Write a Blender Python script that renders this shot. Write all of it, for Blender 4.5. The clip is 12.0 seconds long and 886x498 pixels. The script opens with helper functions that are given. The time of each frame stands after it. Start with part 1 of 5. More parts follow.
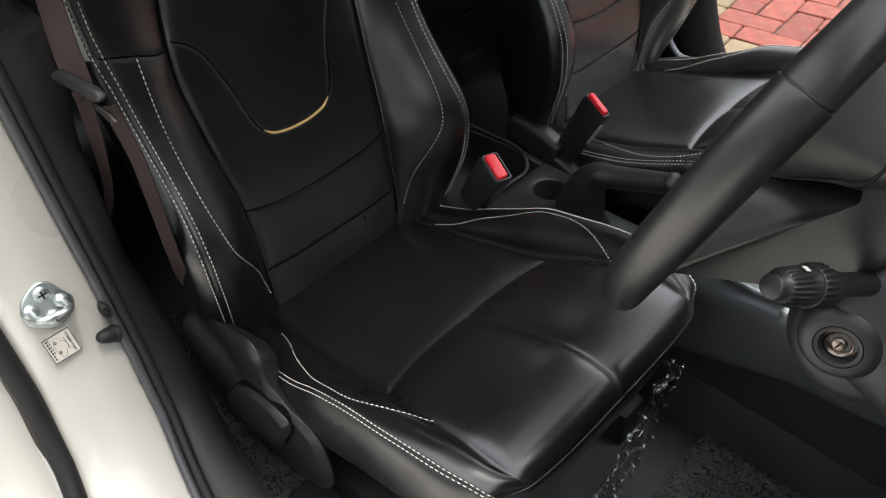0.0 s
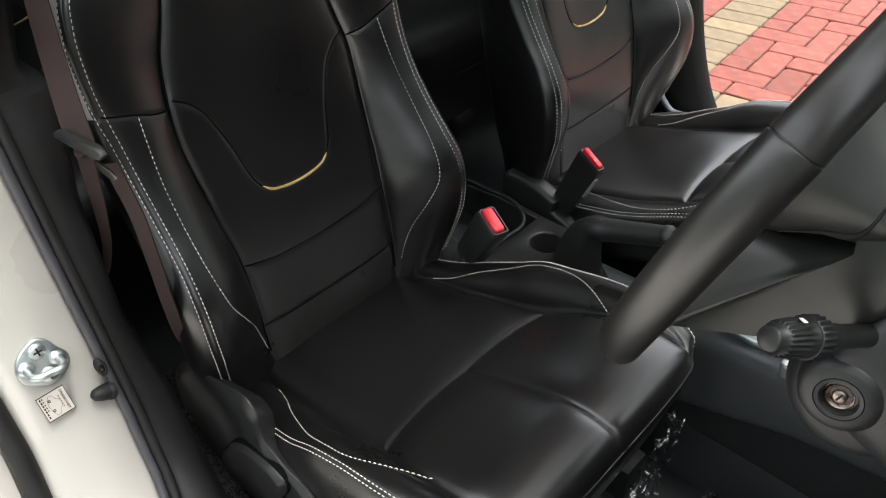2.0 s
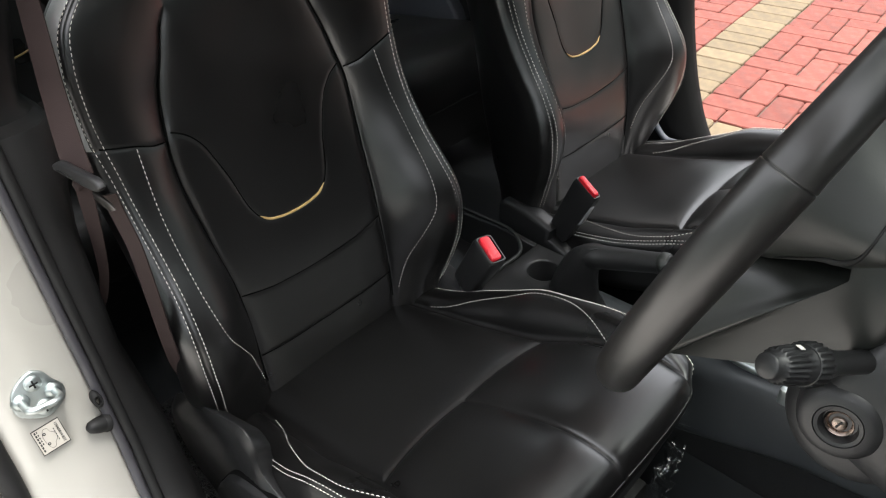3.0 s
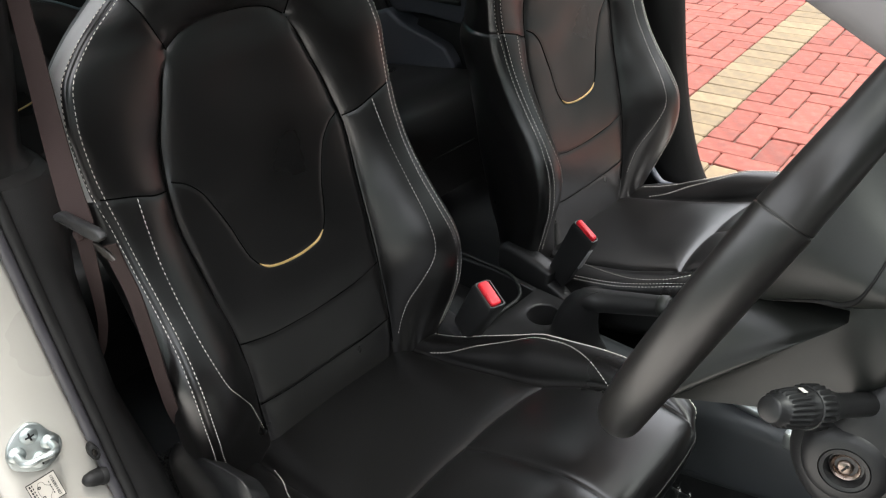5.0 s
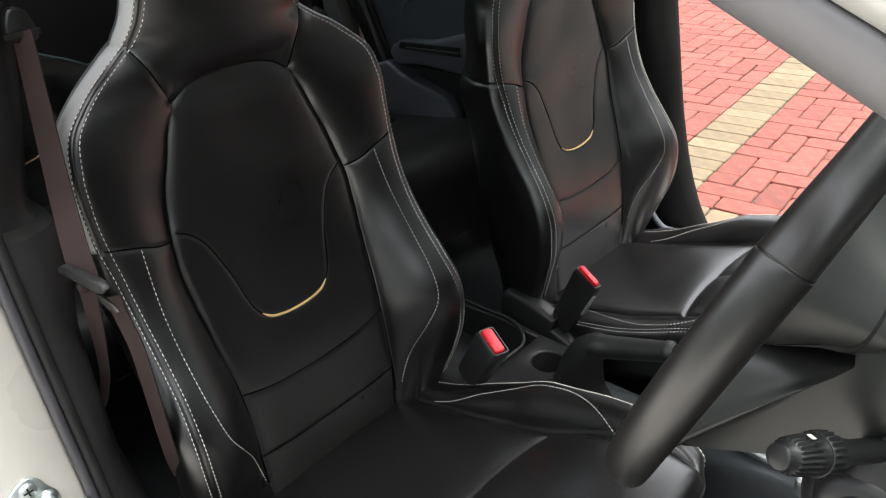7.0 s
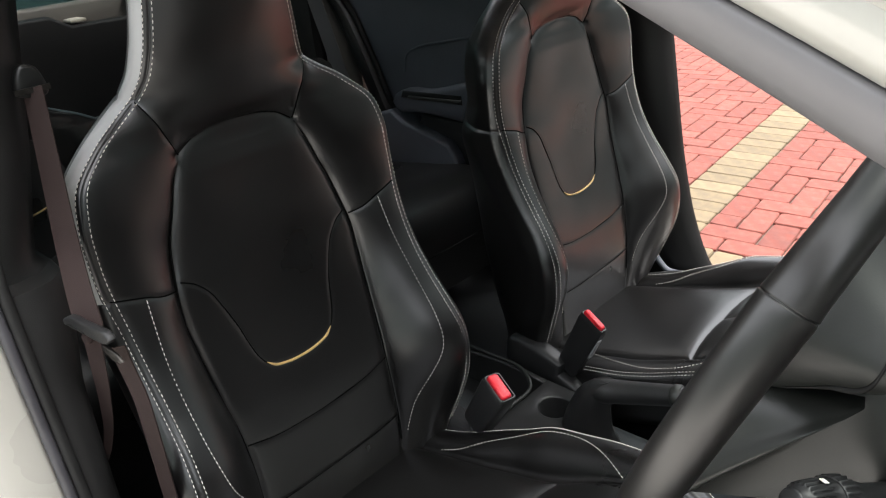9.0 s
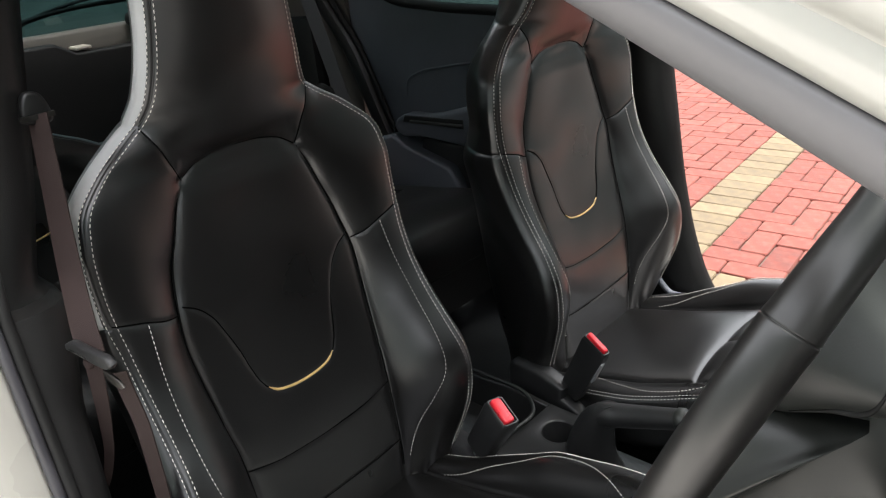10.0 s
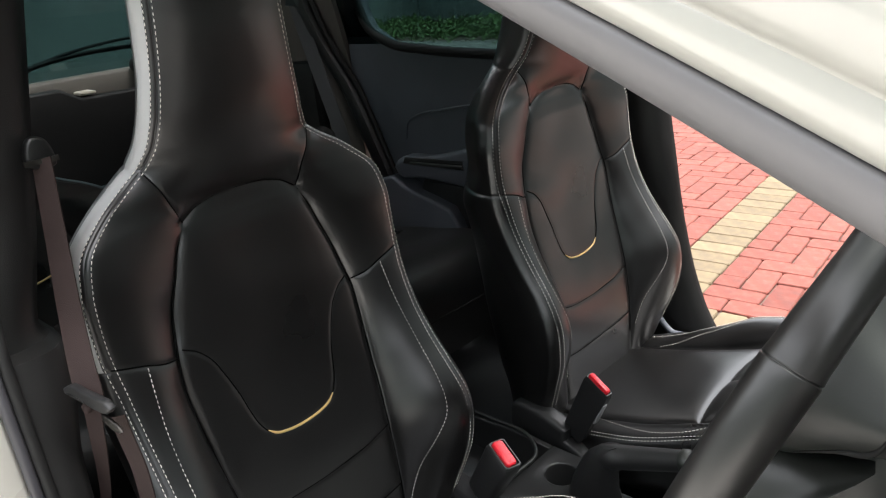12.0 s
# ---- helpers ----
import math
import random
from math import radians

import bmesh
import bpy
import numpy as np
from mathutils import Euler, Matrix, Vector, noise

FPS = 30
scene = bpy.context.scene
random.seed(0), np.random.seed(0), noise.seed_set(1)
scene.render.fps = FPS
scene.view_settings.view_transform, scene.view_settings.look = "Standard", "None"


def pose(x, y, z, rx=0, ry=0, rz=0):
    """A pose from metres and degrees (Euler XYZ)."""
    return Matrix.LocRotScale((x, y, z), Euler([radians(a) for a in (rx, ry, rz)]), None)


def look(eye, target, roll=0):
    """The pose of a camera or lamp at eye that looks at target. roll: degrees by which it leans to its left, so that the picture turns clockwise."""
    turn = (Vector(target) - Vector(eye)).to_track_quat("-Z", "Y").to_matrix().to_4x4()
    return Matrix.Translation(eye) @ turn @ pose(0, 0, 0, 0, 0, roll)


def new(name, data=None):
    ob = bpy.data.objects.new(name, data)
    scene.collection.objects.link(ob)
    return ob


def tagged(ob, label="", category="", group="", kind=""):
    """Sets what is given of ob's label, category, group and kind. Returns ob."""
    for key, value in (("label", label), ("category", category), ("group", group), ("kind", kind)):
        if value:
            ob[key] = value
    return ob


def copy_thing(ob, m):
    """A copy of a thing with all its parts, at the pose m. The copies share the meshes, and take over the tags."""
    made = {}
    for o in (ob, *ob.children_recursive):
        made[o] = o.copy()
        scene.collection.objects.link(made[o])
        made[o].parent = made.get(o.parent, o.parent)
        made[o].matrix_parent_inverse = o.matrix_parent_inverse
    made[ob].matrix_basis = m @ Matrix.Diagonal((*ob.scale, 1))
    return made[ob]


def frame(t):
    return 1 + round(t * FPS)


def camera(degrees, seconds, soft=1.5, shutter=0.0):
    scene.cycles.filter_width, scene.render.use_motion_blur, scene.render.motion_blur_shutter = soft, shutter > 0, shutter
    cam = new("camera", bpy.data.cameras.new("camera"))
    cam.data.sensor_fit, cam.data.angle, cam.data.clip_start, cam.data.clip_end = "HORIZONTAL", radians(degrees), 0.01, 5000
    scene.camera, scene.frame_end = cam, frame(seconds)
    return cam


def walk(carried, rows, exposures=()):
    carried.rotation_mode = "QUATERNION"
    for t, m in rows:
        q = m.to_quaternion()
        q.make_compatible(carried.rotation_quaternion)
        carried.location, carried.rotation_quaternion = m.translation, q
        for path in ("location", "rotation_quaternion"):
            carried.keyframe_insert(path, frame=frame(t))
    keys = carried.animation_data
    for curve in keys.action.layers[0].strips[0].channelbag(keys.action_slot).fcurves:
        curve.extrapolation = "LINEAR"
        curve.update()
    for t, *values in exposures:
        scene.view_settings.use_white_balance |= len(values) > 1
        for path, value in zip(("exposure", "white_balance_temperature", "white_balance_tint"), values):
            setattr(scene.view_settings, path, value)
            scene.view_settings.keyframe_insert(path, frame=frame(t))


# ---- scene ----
cam = camera(62.16, 12.0, 1.15)
walk(cam, [
    (0.0, pose(0.6619, -0.7774, 1.2461, 46.897, 2.638, 44.179)),
    (0.5, pose(0.6622, -0.7775, 1.2465, 47.872, 2.634, 44.071)),
    (1.0, pose(0.6625, -0.7779, 1.2473, 49.036, 2.628, 44.009)),
    (1.5, pose(0.6628, -0.7781, 1.2478, 50.066, 2.760, 43.928)),
    (2.0, pose(0.6630, -0.7780, 1.2478, 51.046, 2.820, 43.795)),
    (2.5, pose(0.6634, -0.7785, 1.2488, 52.088, 2.863, 43.576)),
    (3.0, pose(0.6636, -0.7787, 1.2494, 53.220, 2.979, 43.389)),
    (5.0, pose(0.6644, -0.7793, 1.2512, 56.683, 3.490, 42.949)),
    (5.5, pose(0.6645, -0.7797, 1.2519, 57.622, 3.631, 42.860)),
    (6.0, pose(0.6651, -0.7800, 1.2523, 58.625, 3.757, 42.791)),
    (6.5, pose(0.6651, -0.7803, 1.2529, 59.494, 3.902, 42.746)),
    (7.0, pose(0.6652, -0.7800, 1.2532, 60.317, 4.151, 42.774)),
    (9.0, pose(0.6666, -0.7808, 1.2543, 63.862, 5.014, 42.709)),
    (9.5, pose(0.6670, -0.7804, 1.2548, 64.798, 5.217, 42.791)),
    (10.0, pose(0.6677, -0.7804, 1.2554, 65.659, 5.313, 42.792)),
    (10.5, pose(0.6683, -0.7805, 1.2557, 66.431, 5.364, 42.785)),
    (11.0, pose(0.6687, -0.7810, 1.2555, 67.194, 5.490, 42.739)),
    (11.5, pose(0.6686, -0.7811, 1.2563, 67.984, 5.551, 42.696)),
    (12.0, pose(0.6689, -0.7812, 1.2565, 68.790, 5.651, 42.686)),
], [(0.0, 1.96), (3.0, 2.28), (6.0, 2.33), (9.0, 2.36), (12.0, 2.40)])

# ---- light: soft overcast daylight ----
world = bpy.data.worlds.new("sky")
scene.world = world
world.use_nodes = True
wn = world.node_tree.nodes
wl = world.node_tree.links
sky = wn.new("ShaderNodeTexSky")
sky.sky_type = "NISHITA"
sky.sun_disc = False
sky.sun_elevation = radians(70)
sky.sun_rotation = radians(60)
sky.air_density, sky.dust_density, sky.ozone_density = 1.0, 6.0, 1.0
hsv = wn.new("ShaderNodeHueSaturation")
hsv.inputs["Saturation"].default_value = 0.5
wl.new(sky.outputs[0], hsv.inputs["Color"])
# the cloud veil evens the sky out
veil = wn.new("ShaderNodeMix")
veil.data_type = "RGBA"
veil.inputs[0].default_value = 0.6
veil.inputs[7].default_value = (7.0, 7.05, 7.2, 1)
wl.new(hsv.outputs[0], veil.inputs[6])
wl.new(veil.outputs[2], wn["Background"].inputs["Color"])
wn["Background"].inputs["Strength"].default_value = 0.14
sun = new("sun", bpy.data.lights.new("sun", "SUN"))
sun.data.energy = 1.15
sun.data.angle = radians(20)
sun.data.color = (1.0, 0.98, 0.95)
sun.matrix_world = look((2.95, 1.7, 9.4), (0, 0, 0))


# ---- small helpers ----
def bm_new():
    return bmesh.new()


def obj(name, mesh, material, parent=None, label="", smooth=True):
    if smooth and len(mesh.polygons):
        mesh.polygons.foreach_set("use_smooth", [True] * len(mesh.polygons))
    if material:
        mesh.materials.append(material)
    ob = new(name, mesh)
    if parent:
        ob.parent = parent
    if label:
        ob["label"] = label
    return ob


def part(name, bm, material, parent=None, label="", smooth=True):
    """One mesh object made of a bmesh, under its thing."""
    mesh = bpy.data.meshes.new(name)
    bm.normal_update()
    bm.to_mesh(mesh)
    bm.free()
    if smooth:
        mesh.set_sharp_from_angle(angle=radians(50))
    return obj(name, mesh, material, parent, label, smooth)


def thing(name, label, category, group="", place=(0, 0, 0), kind=""):
    ob = new(name)
    ob.location = place
    ob.empty_display_size = 0.05
    return tagged(ob, label, category, group, kind)


def box(bm, lo, hi, bevel=0.0, seg=2):
    vs = bmesh.ops.create_cube(bm, size=1.0)["verts"]
    lo, hi = Vector(lo), Vector(hi)
    for v in vs:
        v.co = Vector([lo[i] + (v.co[i] + 0.5) * (hi[i] - lo[i]) for i in range(3)])
    if bevel:
        es = list({e for v in vs for e in v.link_edges})
        bmesh.ops.bevel(bm, geom=es, offset=bevel, segments=seg, profile=0.6, affect="EDGES")
    return bm


def loft(bm, rings, closed=True, caps=True):
    """Skin rows of points; each row has the same count."""
    rows = [[bm.verts.new(p) for p in r] for r in rings]
    n = len(rows[0])
    for a, b in zip(rows, rows[1:]):
        for i in range(n if closed else n - 1):
            j = (i + 1) % n
            bm.faces.new((a[i], a[j], b[j], b[i]))
    if caps and closed:
        bm.faces.new(rows[0][::-1])
        bm.faces.new(rows[-1])
    bmesh.ops.recalc_face_normals(bm, faces=bm.faces)
    return bm


def spline(pts, n):
    """A smooth path of n points through the given ones."""
    p = np.array(pts, float)
    d = np.r_[0, np.cumsum(np.linalg.norm(np.diff(p, axis=0), axis=1))]
    m = np.gradient(p, d, axis=0)
    out = []
    for s in np.linspace(0, d[-1], n):
        i = min(max(int(np.searchsorted(d, s)) - 1, 0), len(p) - 2)
        h = d[i + 1] - d[i]
        t = (s - d[i]) / h
        out.append((2 * t**3 - 3 * t**2 + 1) * p[i] + (t**3 - 2 * t**2 + t) * h * m[i]
                   + (3 * t**2 - 2 * t**3) * p[i + 1] + (t**3 - t**2) * h * m[i + 1])
    return np.array(out)


def smooth_keys(xs, ys, q):
    """Smooth curve through keys, read at q."""
    xs, ys, q = np.array(xs, float), np.array(ys, float), np.clip(np.array(q, float), xs[0], xs[-1])
    m = np.gradient(ys, xs)
    i = np.clip(np.searchsorted(xs, q) - 1, 0, len(xs) - 2)
    h = xs[i + 1] - xs[i]
    t = (q - xs[i]) / h
    return ((2 * t**3 - 3 * t**2 + 1) * ys[i] + (t**3 - 2 * t**2 + t) * h * m[i]
            + (3 * t**2 - 2 * t**3) * ys[i + 1] + (t**3 - t**2) * h * m[i + 1])


def tube(bm, path, radius, sides=12, flat=1.0, up=(0, 0, 1), caps=True):
    """A tube along a path; radius may be one number or a row; flat squeezes it across up."""
    path = np.array(path, float)
    r = np.broadcast_to(radius, len(path))
    tang = np.gradient(path, axis=0)
    rings = []
    for p, t, q in zip(path, tang, [float(v) for v in r]):
        t = Vector(t).normalized()
        a = t.cross(Vector(up))
        a = a.normalized() if a.length > 1e-4 else Vector((1, 0, 0))
        b = a.cross(t)
        rings.append([Vector(p) + q * (math.cos(k * 2 * math.pi / sides) * a + flat * math.sin(k * 2 * math.pi / sides) * b) for k in range(sides)])
    return loft(bm, rings, True, caps)


def lathe(bm, profile, sides=32, m=Matrix()):
    """Turn (radius, height) rows round the z axis of m."""
    rings = [[m @ Vector((max(r, 1e-4) * math.cos(k * 2 * math.pi / sides), max(r, 1e-4) * math.sin(k * 2 * math.pi / sides), h)) for k in range(sides)] for r, h in profile]
    return loft(bm, rings, True, True)


# ---- materials ----
def mat(name, color, rough=0.5, metal=0.0, bump=0.0, scale=200.0, vary=0.15, blotch=6.0, coat=0.0, kind="noise", spec=0.5, rough_vary=0.1, sheen=0.0):
    """A surface with large-scale and fine-scale variation and a fine relief."""
    m = bpy.data.materials.new(name)
    m.use_nodes = True
    n, l = m.node_tree.nodes, m.node_tree.links
    b = n["Principled BSDF"]
    b.inputs["Metallic"].default_value = metal
    b.inputs["Specular IOR Level"].default_value = spec
    b.inputs["Coat Weight"].default_value = coat
    b.inputs["Coat Roughness"].default_value = 0.08
    b.inputs["Sheen Weight"].default_value = sheen
    b.inputs["Sheen Roughness"].default_value = 0.4
    tc = n.new("ShaderNodeTexCoord")
    big = n.new("ShaderNodeTexNoise")
    big.inputs["Scale"].default_value = blotch
    big.inputs["Detail"].default_value = 5
    fine = n.new("ShaderNodeTexVoronoi" if kind == "voronoi" else "ShaderNodeTexNoise")
    fine.inputs["Scale"].default_value = scale
    l.new(tc.outputs["Object"], big.inputs["Vector"])
    l.new(tc.outputs["Object"], fine.inputs["Vector"])
    mix = n.new("ShaderNodeMapRange")
    mix.inputs["From Min"].default_value, mix.inputs["From Max"].default_value = 0.3, 0.7
    mix.inputs["To Min"].default_value, mix.inputs["To Max"].default_value = 1 - vary, 1 + vary
    l.new(big.outputs[0], mix.inputs["Value"])
    tint = n.new("ShaderNodeMix")
    tint.data_type, tint.blend_type = "RGBA", "MULTIPLY"
    tint.inputs[0].default_value = 1.0
    tint.inputs[6].default_value = (*color, 1)
    l.new(mix.outputs[0], tint.inputs[7])
    l.new(tint.outputs[2], b.inputs["Base Color"])
    rr = n.new("ShaderNodeMapRange")
    rr.inputs["From Min"].default_value, rr.inputs["From Max"].default_value = 0.3, 0.7
    rr.inputs["To Min"].default_value, rr.inputs["To Max"].default_value = max(rough - rough_vary, 0.02), min(rough + rough_vary, 1)
    l.new(big.outputs[0], rr.inputs["Value"])
    l.new(rr.outputs[0], b.inputs["Roughness"])
    if bump:
        bp = n.new("ShaderNodeBump")
        bp.inputs["Strength"].default_value = bump
        bp.inputs["Distance"].default_value = 0.001
        l.new(fine.outputs[0], bp.inputs["Height"])
        l.new(bp.outputs[0], b.inputs["Normal"])
    return m


LEATHER = mat("black_leatherette", (0.0060, 0.0056, 0.0056), 0.31, bump=0.05, scale=1100, vary=0.12, blotch=5, kind="voronoi", rough_vary=0.05, spec=0.87)
# daylight sheen on the black leatherette, put into a pale base colour
SHEEN_LEATHER = mat("leatherette_painted_sheen", (0.45, 0.45, 0.445), 0.36, bump=0.10, scale=1100, vary=0.05, blotch=5, kind="voronoi", rough_vary=0.04)
DARK_BELT = mat("dark_woven_belt", (0.060, 0.060, 0.066), 0.7, bump=0.4, scale=1500, vary=0.1, blotch=30)
# hem thread, brightened to paint the highlight along the cushion edge
HEM = mat("grey_thread_edge_highlight", (0.15, 0.145, 0.14), 0.8, vary=0.1, blotch=60)
RIM = mat("black_wheel_leather", (0.0120, 0.0112, 0.0106), 0.31, bump=0.04, scale=2600, vary=0.1, blotch=9, kind="voronoi", rough_vary=0.05, spec=0.65)
# near-black that paints the shade in seams and the lever gap
GAP_SHADE = mat("painted_gap_shade", (0.0015, 0.0015, 0.0015), 0.9, spec=0.1, vary=0.1)
THREAD = mat("cream_thread", (0.80, 0.76, 0.70), 0.8, bump=0.2, scale=2500, vary=0.1, blotch=60)
PIPING = mat("tan_piping", (0.62, 0.42, 0.17), 0.45, bump=0.1, scale=900, vary=0.08, blotch=40)
DOOR_PLASTIC = mat("charcoal_door_plastic", (0.082, 0.090, 0.108), 0.5, bump=0.15, scale=1400, vary=0.12, blotch=7, kind="voronoi")
PLASTIC = mat("black_grained_plastic", (0.017, 0.017, 0.0175), 0.40, spec=0.46, bump=0.06, scale=1400, vary=0.15, blotch=9, kind="voronoi")
CONSOLE_PLASTIC = mat("charcoal_console_plastic", (0.042, 0.046, 0.050), 0.40, spec=0.46, bump=0.06, scale=1400, vary=0.12, blotch=9, kind="voronoi")
PILLAR_PLASTIC = mat("black_pillar_plastic", (0.0062, 0.0060, 0.0060), 0.50, spec=0.38, bump=0.15, scale=1400, vary=0.15, blotch=9, kind="voronoi")
PLASTIC_SMOOTH = mat("dark_smooth_plastic", (0.0155, 0.0170, 0.0152), 0.45, bump=0.05, scale=900, vary=0.1, blotch=8)
PAINT = mat("ivory_body_paint", (0.375, 0.365, 0.330), 0.3, coat=1.0, vary=0.015, blotch=3, rough_vary=0.03)
RUBBER = mat("black_rubber", (0.008, 0.008, 0.008), 0.62, spec=0.3, bump=0.1, scale=600, vary=0.2, blotch=20)
SEAL_GREY = mat("grey_door_rubber", (0.040, 0.039, 0.044), 0.42, bump=0.05, scale=300, vary=0.1, blotch=20)
BELT = mat("woven_belt", (0.035, 0.0245, 0.0232), 0.75, spec=0.12, bump=0.4, scale=1500, vary=0.1, blotch=30)
CARPET = mat("black_carpet", (0.012, 0.012, 0.013), 0.95, bump=0.9, scale=500, vary=0.3, blotch=30)
DARK_STEEL = mat("worn_dark_steel", (0.08, 0.075, 0.07), 0.38, metal=1.0, vary=0.2, blotch=90)
STEEL = mat("zinc_plated_steel", (0.46, 0.50, 0.495), 0.43, metal=1.0, bump=0.03, scale=300, vary=0.12, blotch=60)
BUCKLE_GREY = mat("buckle_edge_plastic", (0.022, 0.022, 0.022), 0.35, vary=0.05)
RED = mat("red_button", (0.75, 0.02, 0.035), 0.32, vary=0.05, blotch=40)
BEIGE = mat("beige_trim", (0.105, 0.098, 0.086), 0.7, bump=0.2, scale=900, vary=0.06, blotch=8)


def tinted_glass(name, tint, rough=0.02, gloss_least=0.04):
    m = bpy.data.materials.new(name)
    m.use_nodes = True
    n, l = m.node_tree.nodes, m.node_tree.links
    n.remove(n["Principled BSDF"])
    clear = n.new("ShaderNodeBsdfTransparent")
    clear.inputs["Color"].default_value = (*tint, 1)
    gloss = n.new("ShaderNodeBsdfGlossy")
    gloss.inputs["Roughness"].default_value = rough
    lw = n.new("ShaderNodeLayerWeight")
    lw.inputs["Blend"].default_value = 0.5
    pw = n.new("ShaderNodeMath")
    pw.operation = "POWER"
    pw.inputs[1].default_value = 5.0
    l.new(lw.outputs["Facing"], pw.inputs[0])
    fr = n.new("ShaderNodeMath")
    fr.operation = "MULTIPLY_ADD"
    fr.inputs[1].default_value, fr.inputs[2].default_value = 0.9, gloss_least
    l.new(pw.outputs[0], fr.inputs[0])
    mx = n.new("ShaderNodeMixShader")
    l.new(fr.outputs[0], mx.inputs[0])
    l.new(clear.outputs[0], mx.inputs[1])
    l.new(gloss.outputs[0], mx.inputs[2])
    l.new(mx.outputs[0], n["Material Output"].inputs["Surface"])
    return m


PRIVACY = tinted_glass("dark_tinted_glass", (0.21, 0.28, 0.28))
# unseen windscreen; its tint is added to dim light from ahead
DIMMING_GLASS = tinted_glass("light_dimming_glass", (0.54, 0.56, 0.55))


# ---- front seats ----
def catmull(keys, q):
    """Uniform Catmull-Rom through keys (K, ...) at q in 0..1."""
    k = len(keys)
    f = np.clip(q, 0, 1) * (k - 1)
    i = np.clip(f.astype(int), 0, k - 2)
    t = f - i
    idx = np.arange(len(q))

    def at(j):
        return keys[np.clip(j, 0, k - 1), idx]
    p0, p1, p2, p3 = at(i - 1), at(i), at(i + 1), at(i + 2)
    return 0.5 * (2 * p1 + (p2 - p0) * t + (2 * p0 - 5 * p1 + 4 * p2 - p3) * t**2 + (3 * p1 - p0 - 3 * p2 + p3) * t**3)


BZ = [0.43, 0.51, 0.56, 0.59, 0.63, 0.68, 0.72, 0.76, 0.80, 0.85, 0.89, 0.935, 0.978, 1.017, 1.034, 1.05, 1.064, 1.079, 1.10, 1.124, 1.16, 1.20, 1.26, 1.34]
OUT_H = [0.190, 0.205, 0.214, 0.217, 0.219, 0.217, 0.212, 0.209, 0.208, 0.209, 0.211, 0.212, 0.209, 0.194, 0.176, 0.156, 0.134, 0.114, 0.101, 0.094, 0.087, 0.082, 0.077, 0.072]
OUT_X = [-0.03, 0.0, 0.018, 0.027, 0.031, 0.024, 0.003, -0.024, -0.048, -0.069, -0.079, -0.084, -0.086, -0.093, -0.100, -0.106, -0.112, -0.112, -0.101, -0.092, -0.085, -0.080, -0.076, -0.078]
VAL_Z = [0.43, 0.54, 0.59, 0.632, 0.674, 0.71, 0.748, 0.783, 0.818, 0.854, 0.886, 0.919, 0.95, 0.981, 1.009, 1.03, 1.06, 1.10, 1.20, 1.34]
VAL_H = [0.117, 0.120, 0.119, 0.119, 0.121, 0.125, 0.128, 0.131, 0.133, 0.131, 0.125, 0.117, 0.105, 0.094, 0.081, 0.074, 0.066, 0.058, 0.050, 0.045]
VAL_X = [-0.03, -0.031, -0.034, -0.039, -0.047, -0.058, -0.069, -0.079, -0.087, -0.092, -0.099, -0.104, -0.106, -0.108, -0.110, -0.108, -0.100, -0.085, -0.066, -0.066]
CEN_Z = [0.43, 0.55, 0.65, 0.72, 0.80, 0.90, 0.98, 1.02, 1.05, 1.10, 1.20, 1.34]
CEN_X = [-0.035, -0.04, -0.055, -0.075, -0.092, -0.105, -0.113, -0.116, -0.100, -0.080, -0.060, -0.062]
REAR_Z = [0.43, 0.60, 0.80, 1.0, 1.08, 1.20, 1.34]
REAR_X = [-0.12, -0.15, -0.19, -0.215, -0.205, -0.180, -0.170]
BUL_Z = [0.43, 0.55, 0.66, 0.74, 0.80, 0.90, 1.0, 1.08, 1.34]
BUL_X = [0.004, 0.010, 0.022, 0.013, 0.010, 0.009, 0.006, 0.0, 0.003]
TOP_Z = 1.335
# seams of the backrest as (half width, height)
U_LINE = [(0.124, 0.869), (0.109, 0.861), (0.094, 0.844), (0.083, 0.8185), (0.073, 0.788), (0.067, 0.761), (0.061, 0.741), (0.053, 0.727), (0.042, 0.718), (0.026, 0.713), (0.0, 0.7105)]
WING = [(0.131, 0.862), (0.150, 0.868), (0.174, 0.879), (0.211, 0.890)]
NECK = [(0.113, 1.079), (0.098, 1.05), (0.080, 1.010)]
ARCH = [(0.080, 1.010), (0.060, 1.022), (0.035, 1.028), (0.0, 1.030)]
SEAM_1 = [(0.119, 0.648), (0.07, 0.6355), (0.025, 0.6305), (0.0, 0.6295)]
SEAM_2 = [(0.119, 0.548), (0.06, 0.542), (0.0, 0.540)]
INNER = [(0.174, 0.877), (0.178, 0.834), (0.182, 0.79), (0.184, 0.747), (0.184, 0.702), (0.178, 0.659), (0.161, 0.620), (0.143, 0.578), (0.133, 0.540), (0.127, 0.512)]


